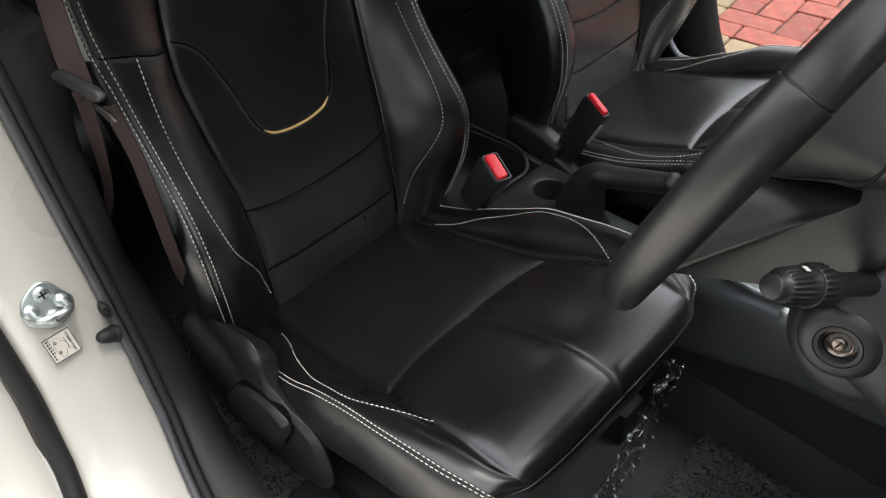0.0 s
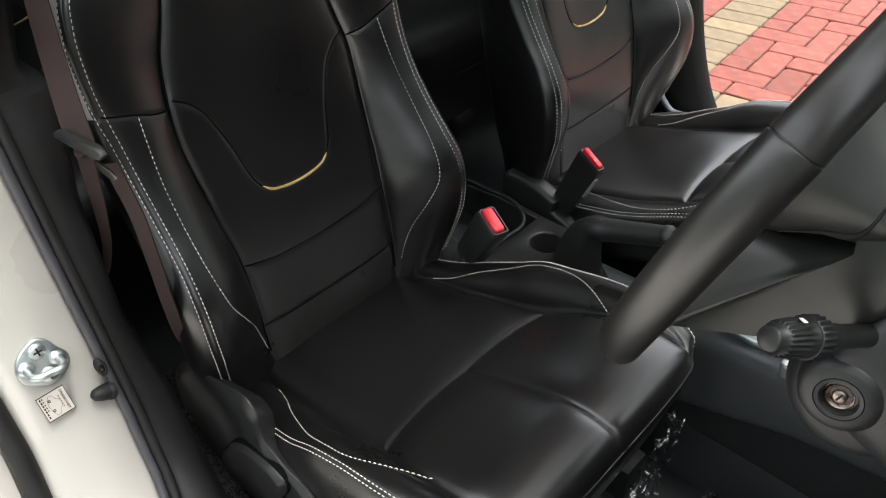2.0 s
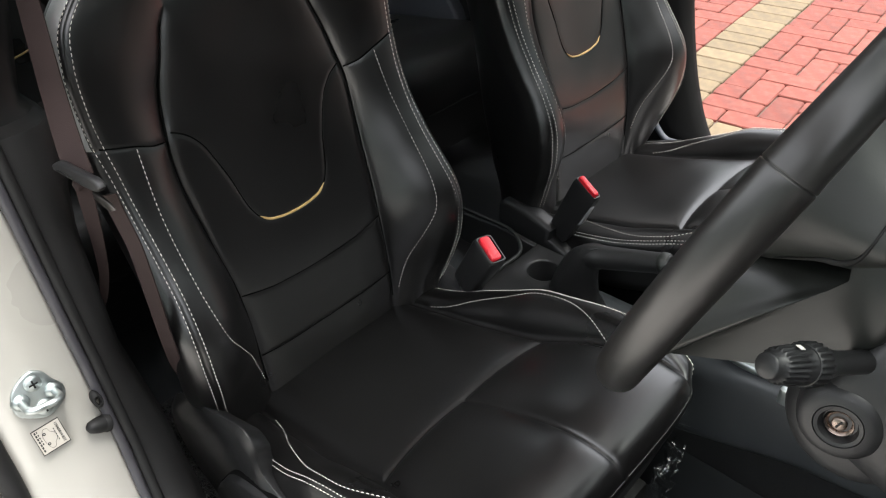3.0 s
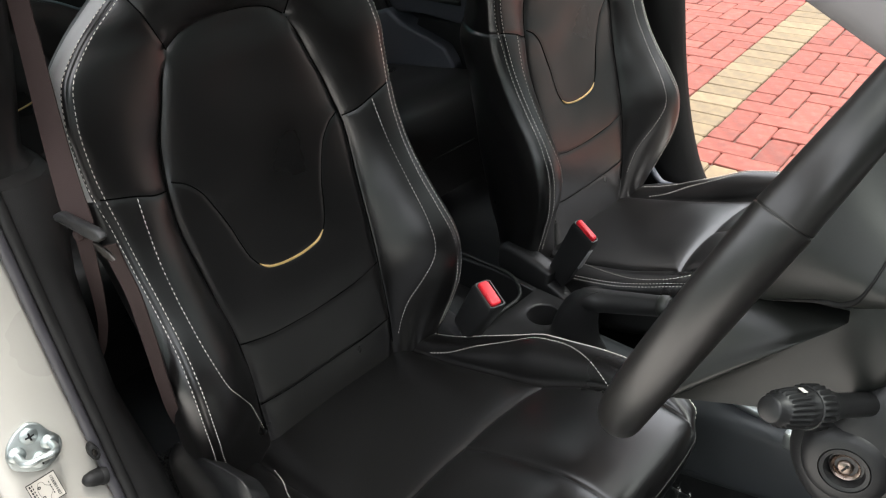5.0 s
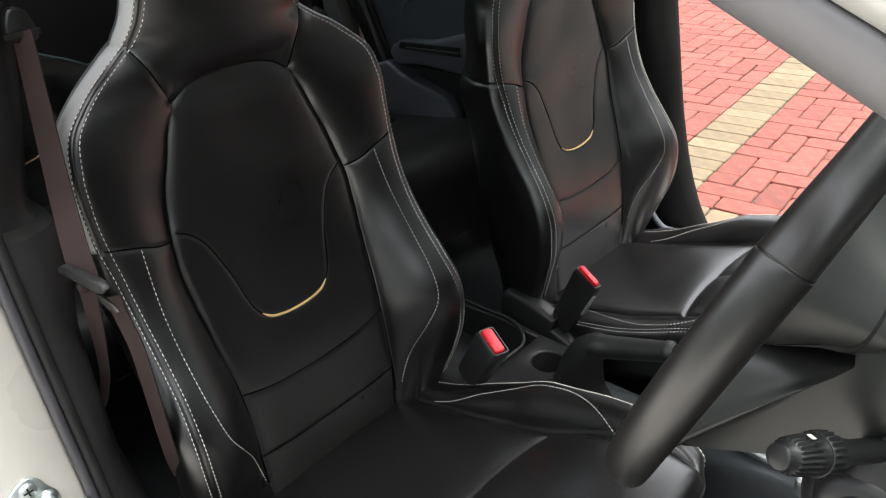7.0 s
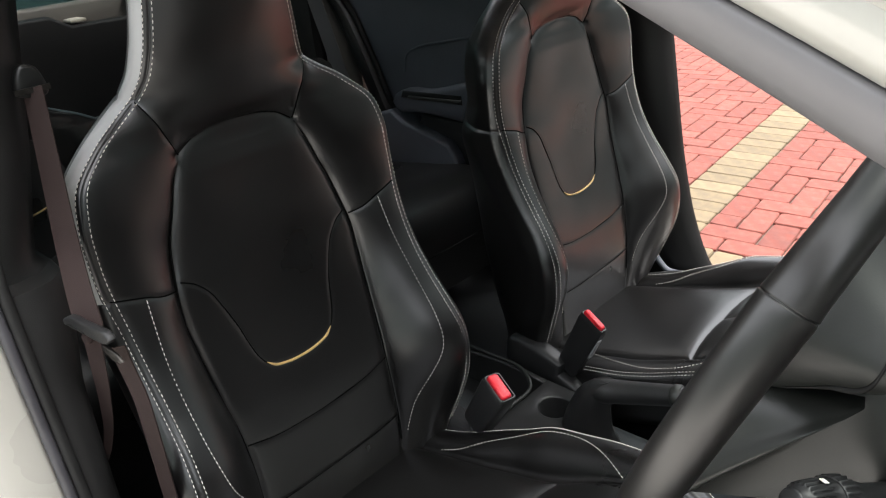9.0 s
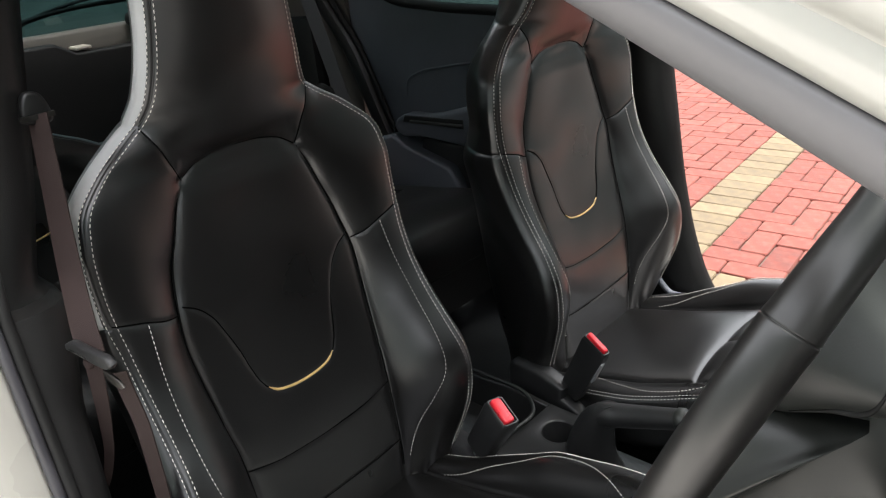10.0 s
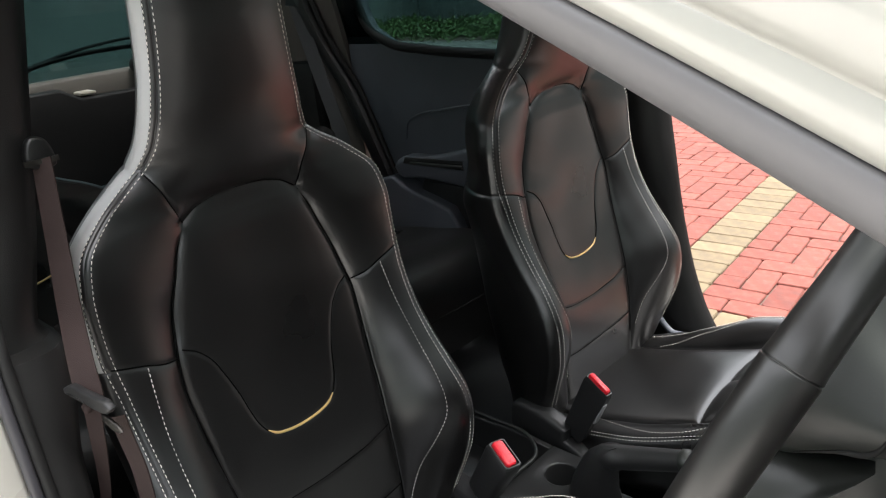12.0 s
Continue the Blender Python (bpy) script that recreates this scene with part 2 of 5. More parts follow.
def back_section(s, z):
    """Half width and depth of the backrest at s (0..1 middle, 1..2 bolster, 2..3 side and rear) and height z."""
    s, z = np.broadcast_arrays(np.asarray(s, float), np.asarray(z, float))
    shape, s, z = s.shape, s.ravel(), z.ravel()
    ho, xo = smooth_keys(BZ, OUT_H, z), smooth_keys(BZ, OUT_X, z)
    hv, xv = smooth_keys(VAL_Z, VAL_H, z), smooth_keys(VAL_Z, VAL_X, z)
    xc, xb, bl = smooth_keys(CEN_Z, CEN_X, z), smooth_keys(REAR_Z, REAR_X, z), smooth_keys(BUL_Z, BUL_X, z)
    a, t, q = np.clip(s, 0, 1), np.clip(s - 1, 0, 1), np.clip(s - 2, 0, 1)
    pad = 0.006 * (1 - a**4) * np.clip((1.034 - z) / 0.03, 0, 1) ** 0.7
    ha, xa = hv * a, xc + (xv - xc) * a**2 + pad
    hb, xb2 = hv + (ho - hv) * t, xv + (xo - xv) * t + bl * 4 * t * (1 - t)
    u = np.clip((z - 0.855) / 0.075, 0, 1)
    u = u * u * (3 - 2 * u)
    keys_h = np.array([ho, ho + 0.0105 - 0.0035 * u, ho + 0.017 - 0.006 * u, ho + 0.0128 - 0.0108 * u, ho * (0.86 - 0.10 * u), ho * 0.45, ho * 0.0])
    keys_x = np.array([xo, xo - 0.008 + 0.001 * u, xo - 0.024 + 0.006 * u, xo - 0.070 + 0.024 * u, xb + 0.006 + 0.012 * u, xb, xb])
    w = np.clip((z - 1.02) / 0.045, 0, 1)
    w = w * w * (3 - 2 * w)
    xa = xa + w * (xc + (xo - xc) * np.clip(ha / ho, 0, 1) ** 2.4 - xa)
    xb2 = xb2 + w * (xc + (xo - xc) * np.clip(hb / ho, 0, 1) ** 2.4 - xb2)
    hc, xs = catmull(keys_h, q), catmull(keys_x, q)
    h = np.where(s <= 1, ha, np.where(s <= 2, hb, hc))
    x = np.where(s <= 1, xa, np.where(s <= 2, xb2, xs))
    # round the top of the headrest
    k = np.sqrt(np.clip(1 - (np.clip(z - (TOP_Z - 0.05), 0, None) / 0.05) ** 2, 0.0, 1))
    mid = (xc + xb) / 2
    return (h * k).reshape(shape), (mid + (x - mid) * (0.25 + 0.75 * k)).reshape(shape)


def line_distance(h, z, line):
    """Distance of (h, z) to a polyline, in the seat's width and height."""
    best = np.full(h.shape, 9.0)
    for (a, b), (c, d) in zip(line, line[1:]):
        ux, uz = c - a, d - b
        t = np.clip(((h - a) * ux + (z - b) * uz) / (ux * ux + uz * uz), 0, 1)
        best = np.minimum(best, np.hypot(h - a - t * ux, z - b - t * uz))
    return best


def grid_normals(v, closed):
    if closed:
        du = np.roll(v, -1, 1) - np.roll(v, 1, 1)
    else:
        du = np.gradient(v, axis=1)
    dv = np.gradient(v, axis=0)
    n = np.cross(du, dv)
    return n / (np.linalg.norm(n, axis=2, keepdims=True) + 1e-12)


def split_panels(v, nrm, ids, names, material, parent, closed, labels, flip=False, other={}):
    """Cut a grid into panels; each becomes one part, and they share their normals along the seams."""
    nv, nu = v.shape[:2]
    for k, name in enumerate(names):
        rr, cc = np.nonzero(ids == k)
        if not len(rr):
            continue
        c2 = (cc + 1) % nu if closed else cc + 1
        quads = np.stack([rr * nu + cc, rr * nu + c2, (rr + 1) * nu + c2, (rr + 1) * nu + cc], 1)
        if flip:
            quads = quads[:, ::-1]
        used, flat = np.unique(quads, return_inverse=True)
        mesh = bpy.data.meshes.new(name)
        mesh.from_pydata(v.reshape(-1, 3)[used].tolist(), [], flat.reshape(-1, 4).tolist())
        mesh.update()
        ob = obj(name, mesh, other.get(name, material), parent, labels.get(name, ""))
        mesh.normals_split_custom_set_from_vertices(nrm.reshape(-1, 3)[used].tolist())


def stitches(name, rows, parent, long=0.0038, gap=0.0024, wide=0.0010, high=0.0004, material=None):
    """Separate little stitches along rows of (points, normals)."""
    verts, faces = [], []
    for pts, nrm in rows:
        d = np.r_[0, np.cumsum(np.linalg.norm(np.diff(pts, axis=0), axis=1))]
        s = 0.001
        while s + long < d[-1]:
            e = [np.array([np.interp(q, d, pts[:, i]) for i in range(3)]) for q in (s, s + long / 2, s + long)]
            n = np.array([np.interp(s, d, nrm[:, i]) for i in range(3)])
            n /= np.linalg.norm(n)
            t = e[2] - e[0]
            t /= np.linalg.norm(t)
            b = np.cross(n, t) * wide / 2
            k = len(verts)
            for p, up, w in ((e[0], -0.0004, 0.6), (e[1], high, 1.0), (e[2], -0.0004, 0.6)):
                verts += [p - b * w + n * (up - 0.0006), p - b * 0.5 * w + n * up, p + b * 0.5 * w + n * up, p + b * w + n * (up - 0.0006)]
            for j in (0, 4):
                for i in range(3):
                    faces.append((k + j + i, k + j + i + 1, k + j + i + 5, k + j + i + 4))
            s += long + gap
    mesh = bpy.data.meshes.new(name)
    mesh.from_pydata([tuple(p) for p in verts], [], faces)
    mesh.update()
    return tagged(obj(name, mesh, material or THREAD, parent, "cream topstitching thread"), kind="stuff")


def back_points(sz, side, lift=0.0006):
    """Points and normals on the backrest for rows of (s, z)."""
    s, z = np.array(sz).T

    def at(s, z):
        h, x = back_section(s, z)
        return np.stack([x, side * h, z], 1)
    p = at(s, z)
    n = np.cross(at(s + 0.004, z) - at(s - 0.004, z), at(s, z + 0.002) - at(s, z - 0.002)) * side
    n /= np.linalg.norm(n, axis=1, keepdims=True)
    return p + n * lift, n


def hz_to_sz(line, n):
    """A path on the bolster given in half width and height, as (s, z)."""
    p = spline(line, n)
    hv = smooth_keys(VAL_Z, VAL_H, p[:, 1])
    ho = smooth_keys(BZ, OUT_H, p[:, 1])
    s = np.where(p[:, 0] < hv, p[:, 0] / hv, 1 + (p[:, 0] - hv) / (ho - hv))
    return np.stack([s, p[:, 1]], 1)


def build_backrest(seat):
    half = np.r_[np.linspace(0, 1, 64, endpoint=False), np.linspace(1, 2, 46, endpoint=False), np.linspace(2, 3, 34)]
    s = np.r_[half, -half[1:-1][::-1]]
    side = np.where(np.arange(len(s)) < len(half), 1.0, -1.0)
    s = np.abs(s)
    z = np.r_[np.linspace(0.43, TOP_Z - 0.05, 430), TOP_Z - 0.05 + 0.0499 * np.sin(np.linspace(0.05, 1, 14) * math.pi / 2)]
    S, Z = np.meshgrid(s, z)
    h, x = back_section(S, Z)
    v = np.stack([x, h * side, Z], 2)
    n = grid_normals(v, True)
    if n[200, 0, 0] < 0:
        n = -n
    front = S < 2.0
    cut = np.zeros_like(h)
    for line, deep, wide in ((U_LINE, 0.0016, 0.0026), (WING, 0.0020, 0.0034), (NECK, 0.0018, 0.0028), (ARCH, 0.0050, 0.0065), (SEAM_1, 0.0018, 0.0028), (SEAM_2, 0.0016, 0.0028)):
        cut = np.maximum(cut, deep * np.exp(-line_distance(h, Z, line) / wide) * front)
    hv = smooth_keys(VAL_Z, VAL_H, Z)
    fade = np.clip((1.012 - Z) / 0.03, 0, 1)
    cut = np.maximum(cut, 0.0036 * fade * np.exp(-np.abs(h - hv) / 0.0045) * front)
    cut = np.maximum(cut, 0.0022 * np.exp(-np.abs(S - 2.0) / 0.035))
    for zc in (0.888, 1.081):
        cut = np.maximum(cut, 0.0030 * np.exp(-np.abs(Z - zc - 0.004 * (S - 2)) / 0.0024) * (S > 2.0) * (S < 2.7))
    # soft unevenness of the padding
    rip = np.array([noise.noise(Vector((p[0] * 14, p[1] * 14, p[2] * 14))) for p in v[::4, ::4].reshape(-1, 3)]).reshape(v[::4, ::4].shape[:2])
    rip = np.kron(rip, np.ones((4, 4)))[: v.shape[0], : v.shape[1]]
    for _ in range(6):
        rip = (np.roll(rip, 1, 1) + np.roll(rip, -1, 1) + rip * 2 + np.vstack([rip[:1], rip[:-1]]) + np.vstack([rip[1:], rip[-1:]])) / 6
    v = v + n * (-cut + 0.0018 * rip)[..., None]
    n = grid_normals(v, True)
    if n[200, 0, 0] < 0:
        n = -n
    hm, zm, sm = (h[:-1] + h[1:]) / 2, (Z[:-1] + Z[1:]) / 2, S[:-1] + 0.01
    hv = smooth_keys(VAL_Z, VAL_H, zm)
    u_z = np.interp(hm, [p[0] for p in U_LINE][::-1], [p[1] for p in U_LINE][::-1])
    wing_z = np.interp(hm, [p[0] for p in WING], [p[1] for p in WING])
    arch_z = np.interp(hm, [0.0, 0.035, 0.06, 0.08, 0.098, 0.113], [1.03, 1.028, 1.022, 1.010, 1.05, 1.079])
    s1 = np.interp(hm, [0, 0.025, 0.07, 0.119], [0.6295, 0.6305, 0.6355, 0.648])
    s2 = np.interp(hm, [0, 0.06, 0.119], [0.540, 0.542, 0.548])
    left = np.broadcast_to(side > 0, hm.shape)
    ids = np.full(hm.shape, 9)
    mid = (hm < hv) & (sm < 2)
    ids[mid] = 0
    ids[mid & (zm < u_z)] = 1
    ids[mid & (zm < s1)] = 2
    ids[mid & (zm < s2)] = 3
    bol = (hm >= hv) & (sm < 2.0)
    ids[bol & (zm >= wing_z) & left] = 4
    ids[bol & (zm >= wing_z) & ~left] = 5
    ids[bol & (zm < wing_z) & left] = 6
    ids[bol & (zm < wing_z) & ~left] = 7
    ids[(sm < 2.0) & (zm > arch_z) & (zm > 1.0)] = 8
    # door-side shoulder strip that carries the painted sheen
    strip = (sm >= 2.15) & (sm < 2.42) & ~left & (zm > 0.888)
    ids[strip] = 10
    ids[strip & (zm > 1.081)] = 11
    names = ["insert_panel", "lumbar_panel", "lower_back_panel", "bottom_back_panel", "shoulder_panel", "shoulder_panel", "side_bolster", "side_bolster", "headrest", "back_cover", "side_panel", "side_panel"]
    split_panels(v, n, ids, names, LEATHER, seat, True, {"back_cover": "black leatherette side and rear cover", "side_panel": "black leatherette side panel with a painted light sheen"}, False, {"side_panel": SHEEN_LEATHER})
    # joints where the panels are sewn together; their crease shade is painted near-black
    for line, sink in ((U_LINE, 0.0012), (WING, 0.0014), (NECK, 0.0012), (ARCH, 0.0044), (SEAM_1, 0.0012), (SEAM_2, 0.0011)):
        for sd in (1, -1):
            sz = hz_to_sz(line, 60)
            part("panel_joint", tube(bm_new(), back_points(sz, sd, -sink)[0], 0.0009, 6), GAP_SHADE, seat)
    zv = np.linspace(0.50, 1.005, 120)
    for sd in (1, -1):
        part("panel_joint", tube(bm_new(), back_points(np.stack([np.ones(120), zv], 1), sd, -0.0030)[0], 0.0013, 6), GAP_SHADE, seat)
    rows = []
    zz = np.linspace(0.50, 1.30, 220)
    for sd in (1, -1):
        rows.append(back_points(np.stack([1.93 + 0.022 * np.clip((zz - 0.86) / 0.05, 0, 1) - 0.052 * np.clip((zz - 1.02) / 0.07, 0, 1), zz], 1), sd))
        rows.append(back_points(np.stack([2.055 + 0.055 * np.clip((zz - 0.86) / 0.05, 0, 1), zz], 1), sd))
        rows.append(back_points(hz_to_sz(INNER, 80), sd))
    stitches("backrest_stitching", rows, seat)
    pipe = [p for p in U_LINE if p[0] <= 0.054]
    pts = np.array([(-h_, z_) for h_, z_ in pipe] + [(h_, z_) for h_, z_ in pipe[::-1][1:]])
    pts = spline(pts, 40)
    hv1 = smooth_keys(VAL_Z, VAL_H, pts[:, 1])
    hx = back_section(np.abs(pts[:, 0]) / hv1, pts[:, 1])[1]
    part("piping", tube(bm_new(), np.stack([hx - 0.0005, pts[:, 0], pts[:, 1]], 1), [0.0019 * min(1.0, 0.25 + 0.2 * min(k, 39 - k)) for k in range(40)], 8), PIPING, seat, "tan piping cord")


CP = [(-0.07, 0.462), (0.0, 0.479), (0.042, 0.489), (0.101, 0.505), (0.155, 0.521), (0.206, 0.540), (0.257, 0.563), (0.304, 0.584), (0.345, 0.600), (0.385, 0.612), (0.418, 0.614), (0.440, 0.609), (0.4505, 0.597), (0.444, 0.563), (0.432, 0.51), (0.418, 0.46)]
C_HV = [0.145, 0.148, 0.150, 0.150, 0.152, 0.150, 0.153, 0.158, 0.160, 0.161, 0.160, 0.156, 0.150, 0.148, 0.146, 0.14]
C_HO = [0.190, 0.196, 0.201, 0.208, 0.212, 0.212, 0.209, 0.208, 0.205, 0.200, 0.191, 0.183, 0.176, 0.174, 0.172, 0.17]
C_DO = [0.0, 0.002, 0.006, 0.018, 0.028, 0.036, 0.029, 0.020, 0.011, 0.001, -0.006, -0.012, -0.018, -0.022, -0.024, -0.024]
C_INNER = [(0.02, 0.150), (0.053, 0.158), (0.10, 0.176), (0.146, 0.189), (0.187, 0.198), (0.221, 0.199), (0.251, 0.197), (0.275, 0.190), (0.296, 0.180), (0.316, 0.168), (0.332, 0.158)]
_cp = np.array(CP)
C_L = np.r_[0, np.cumsum(np.linalg.norm(np.diff(_cp, axis=0), axis=1))]
C_X = [p[0] for p in CP[:11]]


LOW_SIDE = [1.0]


def cushion_at(s, L, k=1.0):
    """A point of the cushion at s (0..1 middle, 1..2 bolster, 2..3 side and base) and length L along its middle."""
    s, L = np.broadcast_arrays(np.asarray(s, float), np.asarray(L, float))
    px, pz = smooth_keys(C_L, _cp[:, 0], L), smooth_keys(C_L, _cp[:, 1], L)
    e = 0.004
    tx = smooth_keys(C_L, _cp[:, 0], L + e) - smooth_keys(C_L, _cp[:, 0], L - e)
    tz = smooth_keys(C_L, _cp[:, 1], L + e) - smooth_keys(C_L, _cp[:, 1], L - e)
    ln = np.hypot(tx, tz) + 1e-9
    nx, nz = -tz / ln, tx / ln
    hv, ho, do = smooth_keys(C_L, C_HV, L), smooth_keys(C_L, C_HO, L), smooth_keys(C_L, C_DO, L) * k
    a, t, q = np.clip(s, 0, 1), np.clip(s - 1, 0, 1), np.clip(s - 2, 0, 1)
    da = 0.008 * (1 - a**4)
    flat = 0.12 + 0.88 * np.clip((C_L[11] - L) / 0.07, 0, 1)
    db = do * t + (0.012 + 0.25 * np.abs(do)) * 4 * t * (1 - t) * 0.6 * flat
    kh = np.array([ho, ho + 0.010, ho + 0.014, ho + 0.010, ho * 0.9, ho * 0.4, ho * 0.0])
    g = 1 - 0.45 * np.clip((L - C_L[12] + 0.006) / 0.02, 0, 1)
    kd = np.array([do, do - 0.022 * g, do - 0.055 * g, do - 0.085 * g, do - 0.10 * g, -0.10 * g, -0.10 * g])
    h = np.where(s <= 1, hv * a, np.where(s <= 2, hv + (ho - hv) * t, catmull(kh, q)))
    d = np.where(s <= 1, da, np.where(s <= 2, db, catmull(kd, q)))
    return px + nx * d, h, pz + nz * d


def x_to_l(x):
    return np.interp(x, C_X, C_L[:11])


def cushion_points(sl, side, lift=0.0006):
    s, L = np.array(sl).T

    def at(s, L):
        x, h, z = cushion_at(s, L, 1.0 if side > 0 else LOW_SIDE[0])
        return np.stack([x, side * h, z], 1)
    p = at(s, L)
    n = np.cross(at(s, L + 0.003) - at(s, L - 0.003), at(s + 0.004, L) - at(s - 0.004, L)) * side
    n /= np.linalg.norm(n, axis=1, keepdims=True)
    return p + n * lift, n


def build_cushion(seat):
    half = np.r_[np.linspace(0, 1, 64, endpoint=False), np.linspace(1, 2, 34, endpoint=False), np.linspace(2, 3, 28)]
    s = np.r_[half, half[1:-1][::-1]]
    side = np.where(np.arange(len(s)) < len(half), 1.0, -1.0)
    L = np.linspace(0, C_L[-1], 300)
    S, LL = np.meshgrid(s, L)
    x, h, z = [a.reshape(S.shape) for a in cushion_at(S.ravel(), LL.ravel(), np.where(np.broadcast_to(side, S.shape) > 0, 1.0, LOW_SIDE[0]).ravel())]
    v = np.stack([x, h * side, z], 2)

    def normals(v):
        n = grid_normals(v, True)
        return n if n[100, 0, 2] > 0 else -n
    n = normals(v)
    hv = smooth_keys(C_L, C_HV, LL)
    l1, l2 = x_to_l(0.228), C_L[12] + 0.004
    seam1 = l1 + 0.012 * np.clip(h / 0.15, 0, 1) ** 2
    front = S < 2.0
    cut = 0.0062 * np.exp(-np.abs(LL - seam1) / 0.0065) * (S < 1)
    cut = np.maximum(cut, 0.0055 * np.exp(-np.abs(h) / 0.006) * (LL > l1) * np.clip((l2 - LL) / 0.02, 0, 1) * (S < 1))
    cut = np.maximum(cut, 0.0075 * np.exp(-np.abs(h - hv) / 0.007) * front * np.clip((l2 - LL) / 0.045, 0, 1))
    cut = np.maximum(cut, 0.0012 * np.exp(-np.abs(LL - l2) / 0.0022) * (S < 2.3))
    cut = np.maximum(cut, 0.0025 * np.exp(-((S - 2.0) / 0.04) ** 2) * (0.2 + 0.8 * np.clip((C_L[11] - LL) / 0.05, 0, 1)))
    soft = 0.003 * np.exp(-((LL - seam1) / 0.03) ** 2) * (S < 1)
    soft += 0.002 * np.exp(-(h / 0.025) ** 2) * ((LL > l1) & (LL < l2)) * (S < 1)
    v = v - n * (cut + soft)[..., None]
    n = normals(v)
    lm, hm, sm = (LL[:-1] + LL[1:]) / 2, (h[:-1] + h[1:]) / 2, S[:-1]
    left = np.broadcast_to(side > 0, hm.shape)
    hvm = smooth_keys(C_L, C_HV, lm)
    ids = np.full(hm.shape, 6)
    mid = (hm < hvm) & (sm < 2) & (lm < l2)
    ids[mid] = 0
    ids[mid & (lm > seam1[:-1]) & left] = 1
    ids[mid & (lm > seam1[:-1]) & ~left] = 2
    bol = (hm >= hvm) & (sm < 2) & (lm < l2)
    ids[bol & left] = 3
    ids[bol & ~left] = 4
    ids[(lm >= l2) & (sm < 2)] = 5
    split_panels(v, n, ids, ["cushion_panel", "thigh_panel", "thigh_panel", "cushion_bolster", "cushion_bolster", "front_cover", "cushion_cover"], LEATHER, seat, True, {}, True)
    rows = []
    ll = np.linspace(0.03, C_L[12], 140)
    for sd in (1, -1):
        rows.append(cushion_points(np.stack([np.full(140, 1.952), ll], 1), sd))
        rows.append(cushion_points(np.stack([np.full(140, 2.028), ll], 1), sd))
        p = spline(C_INNER, 70)
        li = x_to_l(p[:, 0])
        si = 1 + (p[:, 1] - smooth_keys(C_L, C_HV, li)) / (smooth_keys(C_L, C_HO, li) - smooth_keys(C_L, C_HV, li))
        rows.append(cushion_points(np.stack([np.clip(si, 0.98, 1.95), li], 1), sd))
    stitches("cushion_stitching", rows, seat, wide=0.0010)
    # hem stitches run nearly unbroken, so they also draw the edge highlight
    hem = []
    for sd in (1, -1):
        ss = np.linspace(0.02, 1.98, 80)
        hem.append(cushion_points(np.stack([ss, np.full(80, l2 - 0.003)], 1), sd, 0.0))
    stitches("hem_stitching", hem, seat, 0.0030, 0.0003, 0.0009, 0.0003, HEM)


def build_seat(outer):
    """A front seat; outer is +1 or -1, the side that faces its door."""
    seat = thing("front_seat", "black leatherette front bucket seat with cream topstitching", "car seat", "front seats", (0, 0, 0))
    build_backrest(seat)
    build_cushion(seat)
    bm = bm_new()
    box(bm, (-0.10, -0.17, 0.33), (0.36, 0.17, 0.44), 0.015)
    part("seat_frame", bm, RUBBER, seat)
    return seat


SEAT_Y = 0.335
driver_seat = build_seat(-1)
driver_seat.location = (0, -SEAT_Y, 0)
passenger_seat = copy_thing(driver_seat, pose(0, SEAT_Y, 0))
CUSHION = ("cushion_panel", "thigh_panel", "cushion_bolster", "front_cover", "cushion_cover", "cushion_stitching", "hem_stitching")
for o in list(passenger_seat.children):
    # the passenger's side panel goes without the painted sheen
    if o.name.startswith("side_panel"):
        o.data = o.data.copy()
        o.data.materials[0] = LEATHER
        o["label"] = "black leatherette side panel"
    if o.name.split(".")[0] in CUSHION:
        bpy.data.objects.remove(o)
# the passenger's cushion has a flatter inner side and sits lower
LOW_SIDE[0] = 0.1
build_cushion(passenger_seat)
for o in passenger_seat.children:
    if o.name.split(".")[0] in CUSHION:
        o.location.z -= 0.022


# ---- shapes shared by many parts ----
def slab(bm, outline, y0, y1, bevel=0.006, seg=3, axis="y", round_n=0):
    """An outline in x and z (or x and y for axis z, y and z for axis x), given thickness, with rounded rims."""
    pts = outline if not round_n else [tuple(p) for p in spline(list(outline) + [outline[0]], round_n)[:-1]]

    def at(p, d):
        return {"y": (p[0], d, p[1]), "z": (p[0], p[1], d), "x": (d, p[0], p[1])}[axis]
    a = [bm.verts.new(at(p, y0)) for p in pts]
    b = [bm.verts.new(at(p, y1)) for p in pts]
    n = len(pts)
    fa, fb = bm.faces.new(a), bm.faces.new(b[::-1])
    for i in range(n):
        bm.faces.new((a[i], b[i], b[(i + 1) % n], a[(i + 1) % n]))
    bmesh.ops.recalc_face_normals(bm, faces=bm.faces)
    if bevel:
        es = list(set(fa.edges) | set(fb.edges))
        bmesh.ops.bevel(bm, geom=es, offset=bevel, segments=seg, profile=0.5, affect="EDGES", clamp_overlap=True)
    return bm


def moved(bm, m):
    bmesh.ops.transform(bm, matrix=m, verts=bm.verts)
    return bm


def ribbon(bm, path, across, thick=0.0014):
    """A strap: two rows of edge points, given thickness."""
    p, a = np.array(path, float), np.array(across, float)
    t = np.gradient(p, axis=0)
    n = np.cross(t, a)
    n = n / np.linalg.norm(n, axis=1, keepdims=True) * thick / 2
    rings = [[Vector(q - w + m), Vector(q + w + m), Vector(q + w - m), Vector(q - w - m)] for q, w, m in zip(p, a, n)]
    return loft(bm, rings, True, True)


def plane_thing(name, corners, material, label, category):
    bm = bm_new()
    bm.faces.new([bm.verts.new(p) for p in corners])
    return tagged(part(name, bm, material, None, label, False), label, category, kind="structure")


